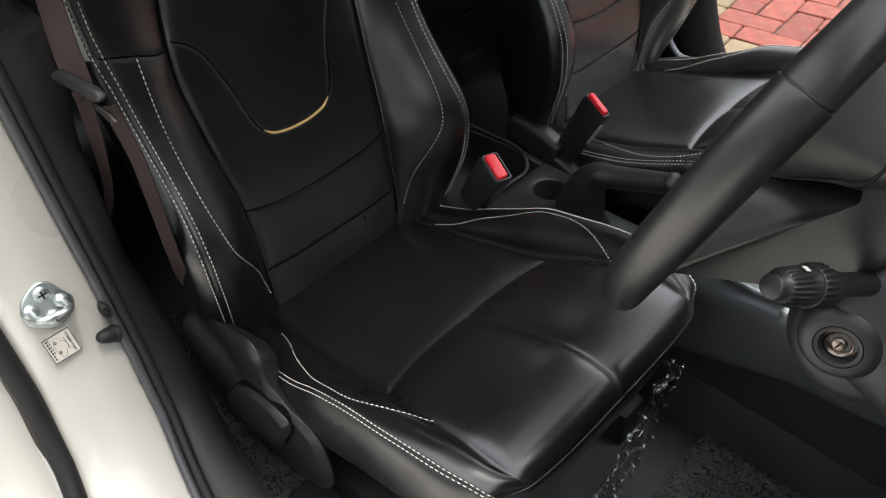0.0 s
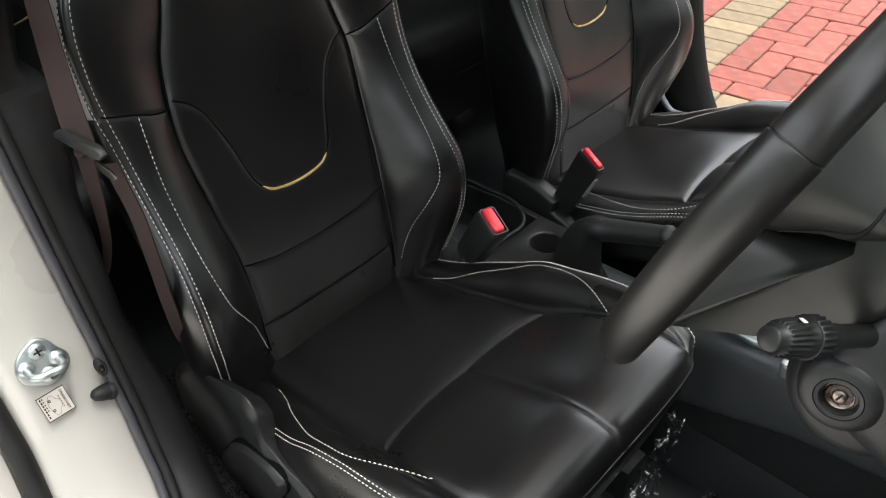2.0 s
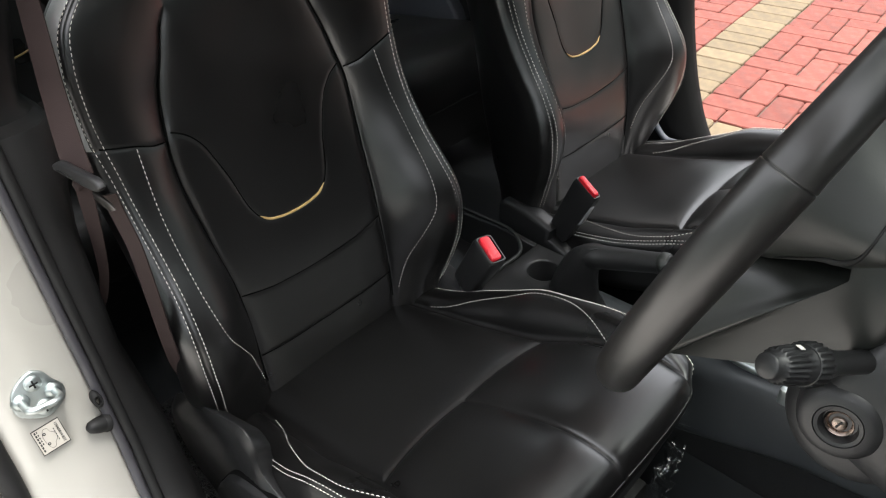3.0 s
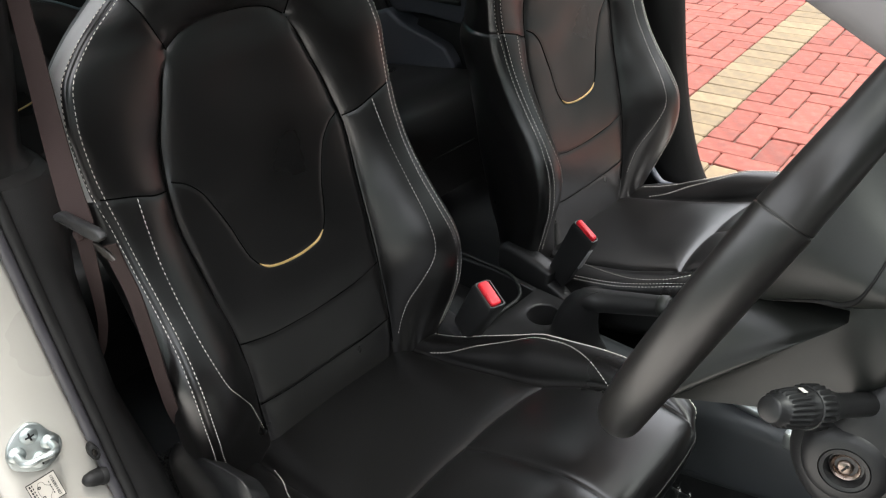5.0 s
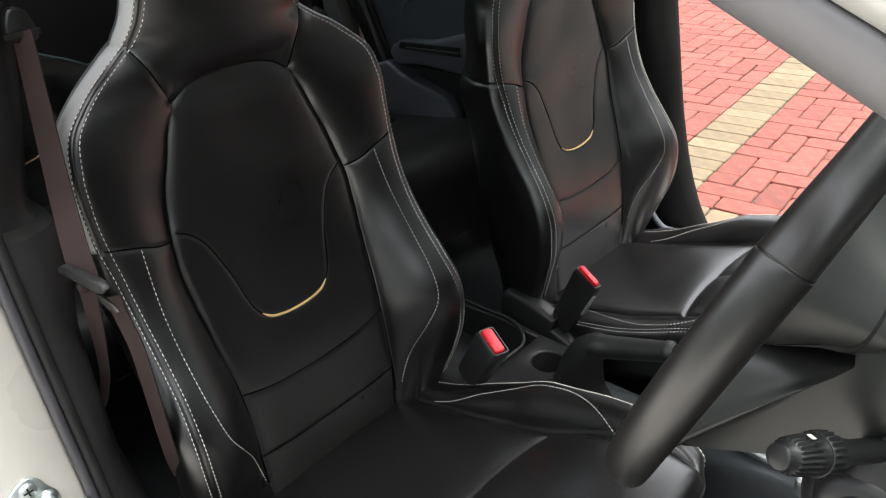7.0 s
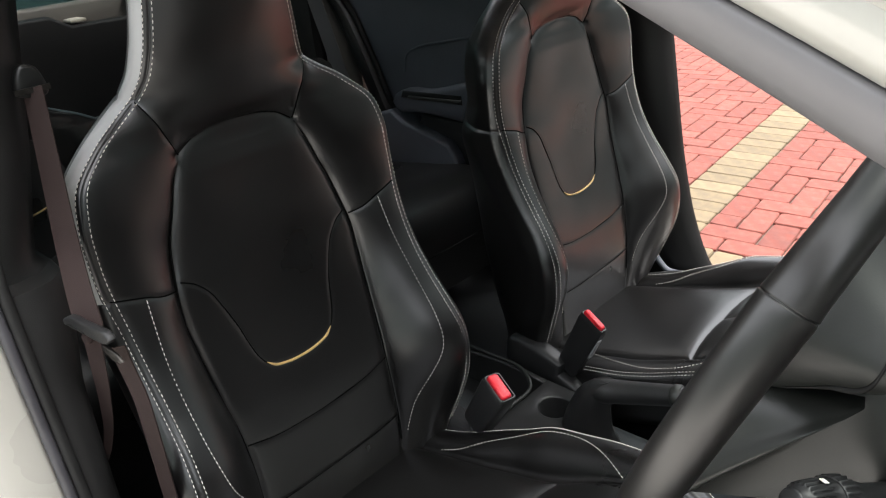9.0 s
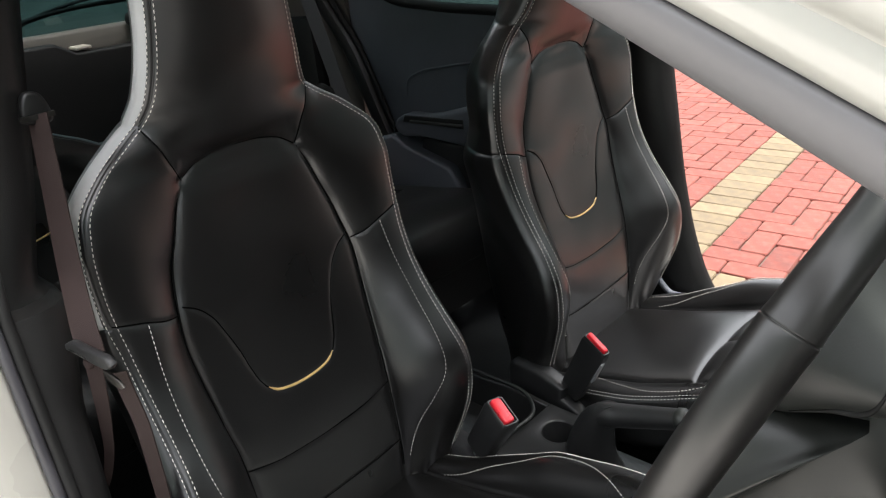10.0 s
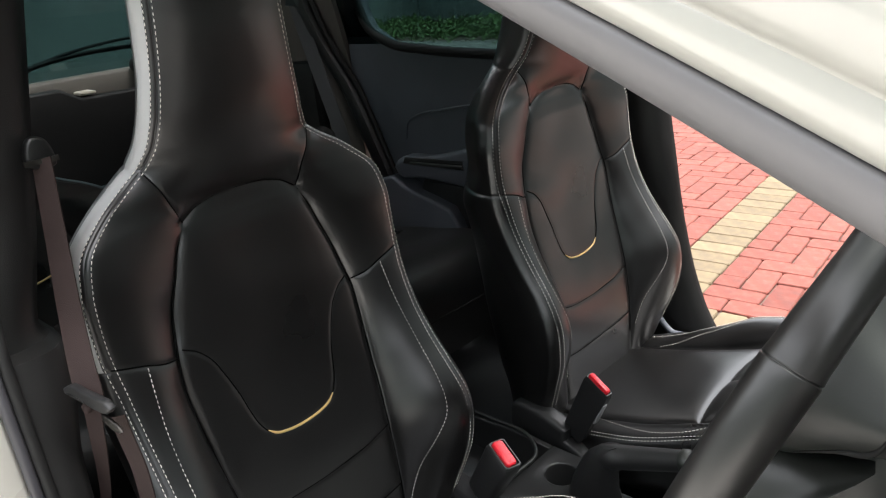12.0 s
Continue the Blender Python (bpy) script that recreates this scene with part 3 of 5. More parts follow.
def structure(name, bm, material, label, category, smooth=True):
    return tagged(part(name, bm, material, None, "", smooth), label, category, kind="structure")


# ---- hinge covers and the recliner of the front seats ----
COVER = [(-0.118, 0.478), (-0.100, 0.503), (-0.072, 0.536), (-0.045, 0.556), (0.015, 0.573), (0.070, 0.594), (0.104, 0.603), (0.119, 0.590), (0.116, 0.560), (0.120, 0.534), (0.144, 0.522), (0.181, 0.518), (0.206, 0.508), (0.215, 0.478), (0.214, 0.425), (0.190, 0.380), (0.146, 0.347), (0.093, 0.334), (0.046, 0.325), (-0.019, 0.316), (-0.068, 0.340), (-0.108, 0.375), (-0.130, 0.418), (-0.129, 0.452)]
LEVER = [(0.016, 0.444), (0.040, 0.474), (0.064, 0.493), (0.100, 0.508), (0.145, 0.515), (0.161, 0.509), (0.158, 0.490), (0.138, 0.452), (0.117, 0.414), (0.102, 0.402), (0.072, 0.388), (0.041, 0.377), (0.010, 0.372), (-0.013, 0.377), (-0.012, 0.400)]


def cover_lift(x, z):
    """How far the moulded side cover stands out: a knob at the hinge, a hollow, and a ridge above the lever."""
    ridge = float(line_distance(np.array(x), np.array(z), [(0.112, 0.590), (0.090, 0.550), (0.082, 0.528), (0.110, 0.520), (0.165, 0.517), (0.198, 0.498), (0.200, 0.44)]))
    out = 0.0028 * math.exp(-(ridge / 0.010) ** 2)
    out += 0.006 * math.exp(-((x + 0.085) ** 2 + (z - 0.51) ** 2) / 0.040**2)
    out -= 0.008 * math.exp(-((x - 0.015) ** 2 + (z - 0.515) ** 2) / 0.045**2)
    return out


def moulded_cover(outline, y0, y1, cx, cz, shape=cover_lift):
    """A shell over an outline, rounded at its rim and shaped by cover_lift."""
    rim = spline(outline + outline[:1], 97)[:-1]
    rings = [[(cx + (p[0] - cx) * 0.80, y0 + 0.024, cz + (p[1] - cz) * 0.80) for p in rim], [(p[0], y0, p[1]) for p in rim]]
    for f in list(np.linspace(0, 1, 9)) + [1.6, 2.6, 4, 5.5, 7, 8.5]:
        k = 1 - 0.11 * f
        lift = math.sin(min(f, 1.0) * math.pi / 2)
        rings.append([(cx + (p[0] - cx) * k, y0 + (y1 - y0) * (0.25 + 0.75 * lift) - lift * shape(cx + (p[0] - cx) * k, cz + (p[1] - cz) * k), cz + (p[1] - cz) * k) for p in rim])
    return loft(bm_new(), rings)


part("hinge_cover", moulded_cover(COVER, -0.228, -0.234, 0.05, 0.43), PLASTIC, driver_seat, "black plastic side cover")
# flush near-black slab; the shade round the lever is put into its colour
part("lever_gap", slab(bm_new(), [(0.0765 + (x - 0.075) * 1.03, 0.439 + (z - 0.437) * 1.03) for x, z in LEVER], -0.228, -0.2378, 0.0005, 1, round_n=60), GAP_SHADE, driver_seat, "near-black slab painting the shade round the lever")
part("recliner_lever", moulded_cover(LEVER, -0.2370, -0.2440, 0.075, 0.443, lambda x, z: 0.003 * math.exp(-(((x - 0.075) * 0.72 - (z - 0.443)) / 0.05) ** 2)), PLASTIC, driver_seat, "black plastic recliner lever")
INNER_COVER = [(-0.082, 0.468), (-0.078, 0.495), (-0.064, 0.507), (-0.046, 0.508), (-0.02, 0.505), (0.012, 0.497), (0.044, 0.484), (0.040, 0.462), (0.075, 0.449), (0.14, 0.442), (0.14, 0.40), (-0.078, 0.395)]
for seat, sg in ((driver_seat, 1), (passenger_seat, -1)):
    part("inner_hinge_cover", slab(bm_new(), INNER_COVER, sg * 0.200, sg * 0.238, 0.012, 5), CARPET if sg > 0 else PLASTIC, seat, "black carpeted inner hinge cover" if sg > 0 else "black plastic inner hinge cover")
part("hinge_cover", slab(bm_new(), [(x - 0.06, z - 0.14) for x, z in COVER], 0.215, 0.246, 0.014, 4, round_n=48), PLASTIC, passenger_seat, "black plastic side cover")
for seat in (driver_seat, passenger_seat):
    for y in (-0.17, 0.17):
        bm = bm_new()
        box(bm, (-0.18, y - 0.025, 0.262), (0.40, y + 0.025, 0.335), 0.006)
        part("seat_rail", bm, RUBBER, seat)

# ---- steering wheel and column ----
WHEEL = Matrix.Translation((0.536, -0.31, 0.98)) @ Matrix(((0, 0.381, -0.9245, 0), (-1, 0, 0, 0), (0, 0.9245, 0.381, 0), (0, 0, 0, 1)))
wheel = thing("steering_wheel", "black leather-wrapped steering wheel with dark plastic spokes", "steering wheel")
RIM_AT = Matrix.Translation((0.002, 0.002, 0.002)) @ WHEEL
bm = bm_new()
rings = []
seams = (30.2, 149.8)
for deg in sorted([float(k) for k in range(360)] + [q + d for q in seams for d in (-0.4, -0.28, -0.16, -0.05, 0.05, 0.16, 0.28, 0.4)]):
    a = radians(deg)
    c, s = math.cos(a), math.sin(a)
    seam = sum(-0.0009 * math.exp(-((deg - q) / 0.14) ** 2) + 0.0002 * math.exp(-((abs(deg - 90) - 61.0) / 1.2) ** 2) for q in seams if abs(deg - q) < 40)
    r2 = 0.0143 + seam - 0.0003 * min(1.0, max(0.0, (59.6 - abs(deg - 90)) / 1.5)) - 0.0018 * min(1.0, max(0.0, (59.6 - abs(deg - 90)) / 18))
    rings.append([RIM_AT @ Vector(((0.185 + r2 * math.cos(b)) * c, (0.185 + r2 * math.cos(b)) * s, (r2 + 0.001) * math.sin(b))) for b in [j * math.pi / 12 for j in range(24)]])
loft(bm, rings + [rings[0]], True, False)
bmesh.ops.remove_doubles(bm, verts=bm.verts, dist=1e-5)
part("rim", bm, RIM, wheel, "black leather rim with a wrap seam")
HUB = [(-0.085, 0.03), (-0.07, 0.062), (0.07, 0.062), (0.085, 0.03), (0.078, -0.015), (0.06, -0.042), (-0.06, -0.042), (-0.078, -0.015)]
bm = bm_new()
hub_rim = [tuple(p) for p in spline(HUB + HUB[:1], 57)[:-1]]
rows = []
for n, low, fit in ((-0.079, 0.056, 0.90), (-0.077, 0.044, 0.96), (-0.070, 0.026, 1.0), (-0.060, 0.012, 1.0), (-0.050, 0.004, 1.0), (-0.036, -0.010, 1.0), (-0.020, -0.026, 1.0), (0.004, -0.042, 1.0), (0.012, -0.036, 0.88)):
    rows.append([(x * fit, low + (0.062 - low) * (y + 0.042) / 0.104, n) for x, y in hub_rim])
loft(bm, rows)
part("hub", moved(bm, WHEEL), PLASTIC_SMOOTH, wheel, "dark grey airbag housing")
for sx in (1, -1):
    bm = slab(bm_new(), [(sx * 0.06, 0.035), (sx * 0.12, 0.02), (sx * 0.174, 0.04), (sx * 0.174, 0.0), (sx * 0.12, -0.008), (sx * 0.06, -0.012)], -0.011, 0.004, 0.006, 3, axis="z")
    part("side_spoke", moved(bm, WHEEL), PLASTIC_SMOOTH, wheel)
    bm = bm_new()
    rows = []
    edge = spline([(0.012, -0.035), (0.066, -0.022), (0.088, -0.080), (0.092, -0.155), (0.058, -0.176), (0.048, -0.11), (0.012, -0.035)], 40)[:-1]
    for k in range(14):
        f = k / 13
        g = max(0.004, (1 - f) ** 1.35)
        rows.append([(sx * (0.072 + (x - 0.072) * math.sqrt(1 - 0.9995 * f * f)), -0.034 + 0.042 * f + (y + 0.022) * g, -0.006 - 0.056 * f) for x, y in edge])
    loft(bm, rows)
    part("lower_spoke", moved(bm, WHEEL), PLASTIC_SMOOTH, wheel)
# black tube laid on the hub paints the shade of the gap
seam = spline([(0.5520, -0.3790, 0.9578), (0.5690, -0.3850, 0.9692), (0.5820, -0.3884, 0.9765), (0.5906, -0.3886, 0.9786), (0.5976, -0.3926, 0.9853), (0.6018, -0.3960, 0.9940), (0.6042, -0.3950, 1.0023), (0.6056, -0.3898, 1.0094), (0.6066, -0.3850, 1.0150)], 40)
part("hub_seam", tube(bm_new(), seam, [0.0008 + 0.0016 * math.exp(-((k - 19) / 7) ** 2) for k in range(40)], 8), RUBBER, wheel, "black tube painting the shaded gap below the airbag housing")
bm = slab(bm_new(), [(-0.075, -0.01), (-0.06, 0.03), (0.06, 0.03), (0.075, -0.01), (0.075, -0.08), (0.085, -0.16), (0.03, -0.184), (-0.03, -0.184), (-0.085, -0.16), (-0.075, -0.08)], -0.105, -0.050, 0.010, 3, axis="z")
for v in bm.verts:
    f = min(1.0, max(0.0, (-0.050 - v.co.z) / 0.055))
    v.co.x *= 0.84
    v.co.y = 0.03 + (v.co.y - 0.03) * (1 - 0.54 * f)
    v.co.z += max(0.0, (-0.03 - v.co.y)) * 0.36
part("back_cover", moved(bm, WHEEL), PLASTIC_SMOOTH, wheel, "dark grey rear cover")

column = thing("steering_column", "black plastic steering column shroud with ignition lock and stalk", "steering column")
bm = slab(bm_new(), [(-0.058, 0.0), (-0.05, 0.035), (0.05, 0.035), (0.058, 0.0), (0.056, -0.014), (-0.056, -0.014)], -0.30, -0.100, 0.012, 3, axis="z", round_n=40)
part("upper_shroud", moved(bm, WHEEL), PLASTIC, column)
bm = slab(bm_new(), [(-0.056, -0.018), (0.056, -0.018), (0.075, -0.05), (0.078, -0.095), (0.05, -0.122), (-0.03, -0.112), (-0.056, -0.07)], -0.32, -0.100, 0.014, 4, axis="z", round_n=48)
part("lower_shroud", moved(bm, WHEEL), PLASTIC, column)
LOCK_STEEL = mat("worn_lock_steel", (0.26, 0.21, 0.18), 0.3, metal=1.0, vary=0.25, blotch=150)
LOCK = WHEEL @ Matrix.Translation((0.0815, -0.075, -0.1225)) @ Matrix.Rotation(radians(90), 4, "Y") @ Matrix.Rotation(radians(-14), 4, "X")
bm = lathe(bm_new(), [(0.0290, -0.016), (0.0280, -0.008), (0.0262, -0.002), (0.0235, 0.0020), (0.0195, 0.0036), (0.0154, 0.0042), (0.0150, 0.0030), (0.0145, 0.0042), (0.0122, 0.0036), (0.0103, -0.001), (0.0098, -0.006), (0.0098, -0.009)], 48, LOCK)
HOUSING = Matrix.Translation((0.010, 0.004, -0.010)) @ LOCK
part("lock_housing", lathe(bm_new(), [(0.050, -0.07), (0.050, -0.040), (0.0485, -0.028), (0.045, -0.019), (0.040, -0.013), (0.033, -0.009), (0.02, -0.008), (0.001, -0.008)], 48, HOUSING), PLASTIC, column, "rounded black lock housing")
lock = part("lock_collar", bm, PLASTIC, column, "black ring collar of the ignition lock")
part("lock_barrel", lathe(bm_new(), [(0.0096, -0.009), (0.0096, -0.0012), (0.0086, 0.0002), (0.0070, -0.0006), (0.0060, -0.0035), (0.0050, -0.0035), (0.0047, 0.0004), (0.0036, 0.0012), (0.0001, 0.0012)], 36, LOCK), LOCK_STEEL, lock, "worn steel ignition barrel")
bm = bm_new()
box(bm, (-0.0007, -0.0030, -0.001), (0.0007, 0.0030, 0.0017), 0.0003)
part("key_slot", moved(bm, LOCK), RUBBER, lock)
STALK = look((WHEEL @ Vector((0.149, -0.0128, -0.0583))), (WHEEL @ Vector((0.049, -0.0418, -0.1133)))) @ Matrix.Diagonal((1.05, 1.05, 1.08, 1))
bm = bm_new()
rings = []
for d, r, w in [(0.0, 0.0001, 0), (0.0, 0.0060, 0), (-0.0004, 0.0068, 0), (-0.0014, 0.0073, 0), (-0.0070, 0.0084, 0.0), (-0.0074, 0.0090, 0.0), (-0.0086, 0.0096, 0.0006), (-0.022, 0.0106, 0.0008), (-0.024, 0.0108, 0.0), (-0.030, 0.0112, 0.0), (-0.031, 0.0121, 0.0), (-0.032, 0.0124, 0.0006), (-0.042, 0.0122, 0.0007), (-0.043, 0.0112, 0.0), (-0.05, 0.0095, 0), (-0.062, 0.0072, 0), (-0.12, 0.0075, 0)]:
    rings.append([STALK @ Vector(((r + w * (1 if k % 4 < 2 else -1)) * math.cos(k * math.pi / 44), (r + w * (1 if k % 4 < 2 else -1)) * math.sin(k * math.pi / 44), d)) for k in range(88)])
loft(bm, rings, True, True)
stalk = part("light_stalk", bm, PLASTIC, column, "black fluted light switch stalk")
bm = bm_new()
ring = [(STALK @ Vector((0.0118 * math.cos(k * math.pi / 24), 0.0118 * math.sin(k * math.pi / 24), -0.0305))) for k in range(49)]
tube(bm, ring, 0.0005, 6, caps=False)
part("stalk_ring", bm, BUCKLE_GREY, stalk)
bm = bm_new()
box(bm, (-0.0020, 0.0116, -0.022), (0.0020, 0.0123, -0.0185), 0.0003)
part("stalk_mark", moved(bm, STALK), THREAD, stalk, "white printed mark")

# ---- driver's door pillar: painted post, seal, black trim ----
PX_Z = [0.36, 0.42, 0.5, 0.6, 0.7, 0.8, 1.0, 1.3, 1.5]
PX_X = [0.30, 0.17, 0.07, 0.01, -0.02, -0.04, -0.07, -0.12, -0.16]
SEAL_Z = [0.36, 0.454, 0.524, 0.60, 0.70, 0.83, 0.94, 0.96, 1.05, 1.26, 1.5]
SEAL_Y = [-0.72, -0.695, -0.674, -0.664, -0.659, -0.655, -0.652, -0.651, -0.640, -0.585, -0.52]
IN_Y = [-0.632, -0.622, -0.612, -0.607, -0.614, -0.602, -0.576, -0.592, -0.562, -0.502, -0.43]


def pillar_x(z):
    return float(smooth_keys(PX_Z, PX_X, z))


def seal_y(z):
    return float(np.interp(z, SEAL_Z, SEAL_Y))


def trim_y(z):
    return float(np.interp(z, SEAL_Z, IN_Y))


zs = np.sort(np.r_[np.linspace(0.36, 1.42, 70), 0.9475, 0.9485])
body = thing("car_body", "ivory painted small hatchback body shell", "car body", kind="structure")
bm = bm_new()
rows = []
for z in zs:
    x, y = pillar_x(z), seal_y(z)
    o = y - 0.100 - 0.035 * max(0.0, 0.62 - z)
    rows.append([(x - 0.012, y + 0.004, z), (x, y - 0.008, z), (x + 0.002, y - 0.05, z), (x - 0.001, y - 0.075, z), (x - 0.006, o + 0.008, z), (x - 0.016, o, z), (x - 0.05, o + 0.002, z), (x - 0.09, o + 0.02, z), (x - 0.09, y + 0.004, z)])
loft(bm, rows)
part("door_pillar", bm, PAINT, body, "ivory painted pillar between the doors")
for k, (dy, dx, r) in enumerate(((0.0, 0.006, 0.0055), (0.011, 0.008, 0.006))):
    bm = bm_new()
    tube(bm, [(pillar_x(z) + dx, seal_y(z) + dy, z) for z in zs], r, 10, up=(1, 0, 0))
    part("door_seal", bm, (SEAL_GREY, RUBBER)[k], body, ("grey rubber door seal", "black rubber door seal")[k])
bm = bm_new()
rows = []
for z in zs:
    x, a, b = pillar_x(z), seal_y(z) + 0.012, trim_y(z)
    e = max(b - a, 0.012)
    step = 0.0 if z < 0.948 else 0.028
    rows.append([(x - 0.03, a - 0.012, z), (x + 0.006 - step, a, z), (x + 0.010 - step, a + e * 0.35, z), (x + 0.004 - step, a + e * 0.75, z), (x - 0.012 - step, a + e, z), (x - 0.06 - step, a + e + 0.004, z), (x - 0.13, a + e, z), (x - 0.13, a - 0.01, z)])
loft(bm, rows)
part("pillar_trim", bm, PILLAR_PLASTIC, body, "black grained plastic pillar trim")

striker = thing("door_striker", "zinc-plated steel door striker on the ivory pillar", "door striker")
ST = Matrix.Translation((-0.018, -0.7115, 0.698)) @ Matrix.Rotation(radians(-14), 4, "Y")
plate = [(-0.025, 0.004), (-0.020, 0.014), (-0.008, 0.024), (0.0065, 0.0275), (0.014, 0.022), (0.020, 0.008), (0.026, -0.004), (0.024, -0.014), (0.012, -0.024), (0.0, -0.027), (-0.014, -0.020), (-0.024, -0.010)]
part("plate", moved(slab(bm_new(), plate, 0.0, 0.005, 0.0018, 2, axis="x", round_n=36), ST), STEEL, striker)
bm = bm_new()
tube(bm, spline([(0.004, -0.0155, 0.0025), (0.020, -0.0157, 0.0025), (0.029, -0.0152, 0.002), (0.0335, -0.0115, 0.0015), (0.0345, 0.0, 0.0), (0.0335, 0.0115, -0.0015), (0.029, 0.0152, -0.002), (0.020, 0.0157, -0.0025), (0.004, 0.0155, -0.0025)], 48), 0.0039, 14)
part("loop", moved(bm, ST), STEEL, striker)
for y, z in ((0.002, 0.015), (0.001, -0.0145)):
    sc = part("screw", lathe(bm_new(), [(0.0085, 0.004), (0.0085, 0.0065), (0.006, 0.0085), (0.0001, 0.0088)], 24, ST @ Matrix.Translation((0, y, z)) @ Matrix.Rotation(radians(90), 4, "Y")), STEEL, striker)
    bm = bm_new()
    box(bm, (0.0086, y - 0.0045, z - 0.0009), (0.0092, y + 0.0045, z + 0.0009))
    box(bm, (0.0086, y - 0.0009, z - 0.0045), (0.0092, y + 0.0009, z + 0.0045))
    part("cross_slot", moved(bm, ST), RUBBER, sc, "dark cross recess")
for y, z in ((-0.0155, 0.0025), (0.0155, -0.0025)):
    part("collar", lathe(bm_new(), [(0.0088, 0.003), (0.0088, 0.0055), (0.0070, 0.0075), (0.0046, 0.0095)], 20, ST @ Matrix.Translation((0, y, z)) @ Matrix.Rotation(radians(90), 4, "Y")), STEEL, striker)

# tyre-pressure sticker
INK = mat("black_print", (0.02, 0.02, 0.02), 0.6, vary=0.1)
CLEAR = mat("ivory_sticker_film", (0.50, 0.47, 0.415), 0.35, vary=0.02, blotch=20)
sticker = thing("tyre_sticker", "small printed tyre-pressure sticker on the ivory pillar", "sticker")
SK = Matrix.Translation((0.0000, -0.720, 0.654)) @ Matrix.Rotation(radians(-18), 4, "Y") @ Matrix.Diagonal((1, 0.87, 0.94, 1))


def flat_box(bm, y0, z0, y1, z1, d=0.0004):
    box(bm, (0.0002, min(y0, y1), min(z0, z1)), (0.0002 + d, max(y0, y1), max(z0, z1)))


bm = bm_new()
flat_box(bm, -0.0165, -0.0165, 0.0165, 0.0165, 0.0003)
part("film", moved(bm, SK), CLEAR, sticker)
bm = bm_new()
for y0, z0, y1, z1 in ((-0.0165, -0.0165, 0.0165, -0.0155), (-0.0165, 0.0155, 0.0165, 0.0165), (-0.0165, -0.0165, -0.0158, 0.0165), (0.0158, -0.0165, 0.0165, 0.0165)):
    flat_box(bm, y0, z0, y1, z1, 0.0006)
part("border", moved(bm, SK), INK, sticker)
bm = bm_new()
for k in range(7):
    flat_box(bm, -0.014 + 0.004 * k, -0.0140, -0.0112 + 0.004 * k, -0.0122, 0.0006)
for k in range(5):
    flat_box(bm, -0.008 + 0.0035 * k, 0.0060, -0.0060 + 0.0035 * k, 0.0070, 0.0006)
    flat_box(bm, -0.014 + 0.004 * k, -0.0112, -0.0118 + 0.004 * k, -0.0100, 0.0006)
part("print", moved(bm, SK @ Matrix.Rotation(radians(-90), 4, "X")), INK, sticker, "bars of small black print")
bm = bm_new()
for y, z in ((-0.0065, -0.005), (0.0065, -0.005)):
    lathe(bm, [(0.0018, 0.0002), (0.0018, 0.0009), (0.0008, 0.0009), (0.0008, 0.0002)], 14, Matrix.Translation((0, y, z)) @ Matrix.Rotation(radians(90), 4, "Y"))
part("wheel_marks", moved(bm, SK @ Matrix.Rotation(radians(-90), 4, "X")), INK, sticker)
bm = bm_new()
outline = spline([(-0.012, -0.004), (-0.0115, 0.000), (-0.006, 0.0022), (-0.003, 0.0055), (0.005, 0.0055), (0.008, 0.002), (0.0125, 0.000), (0.013, -0.004), (0.009, -0.006), (-0.009, -0.006), (-0.012, -0.004)], 40)
tube(bm, [(0.0007, p[0], p[1]) for p in outline], 0.0002, 5, up=(1, 0, 0))
part("car_outline", moved(bm, SK @ Matrix.Rotation(radians(-90), 4, "X")), INK, sticker)

words = bpy.data.curves.new("size_text", "FONT")
words.body = "175/65R14 82T"
words.size, words.extrude, words.align_x = 0.0043, 0.0002, "CENTER"
words.materials.append(INK)
text = new("size_text", words)
text.parent = sticker
text["label"] = "small black printed tyre size"
text.matrix_basis = SK @ Matrix.Rotation(radians(-90), 4, "X") @ Matrix(((0, 0, 1, 0.0008), (1, 0, 0, 0), (0, 1, 0, 0.0095), (0, 0, 0, 1)))

stop = thing("rubber_stop", "black rubber door stop on the pillar seal", "rubber stop")
STP = look((0.008, -0.688, 0.643), (0.004, -0.656, 0.628))
part("tip", lathe(bm_new(), [(0.0095, -0.023), (0.0095, -0.018), (0.0086, -0.010), (0.0064, -0.003), (0.003, 0.0)], 20, STP), RUBBER, stop)
part("base", lathe(bm_new(), [(0.0105, -0.024), (0.0105, -0.020), (0.0094, -0.018)], 20, STP), RUBBER, stop)
PAD = Matrix.Translation((0.003, -0.666, 0.667)) @ Matrix.Rotation(radians(78), 4, "Y") @ Matrix.Diagonal((0.9, 0.46, 1, 1))
pad = part("pad", lathe(bm_new(), [(0.0115, -0.006), (0.0115, 0.002), (0.0095, 0.0040), (0.0060, 0.0042), (0.0050, 0.002), (0.001, 0.002)], 24, PAD), RUBBER, stop, "oval rubber pad")
part("screw", lathe(bm_new(), [(0.0040, 0.001), (0.0040, 0.0036), (0.001, 0.0040)], 16, PAD), DARK_STEEL, pad, "dark steel screw head")

# ---- rear door on the driver's side: edge, weatherstrip and skin ----
rear_door_r = thing("rear_door", "closed ivory rear door with a black weatherstrip", "car door", "rear doors")


def outer_y(z):
    return seal_y(z) - 0.100 - 0.035 * max(0.0, 0.62 - z)


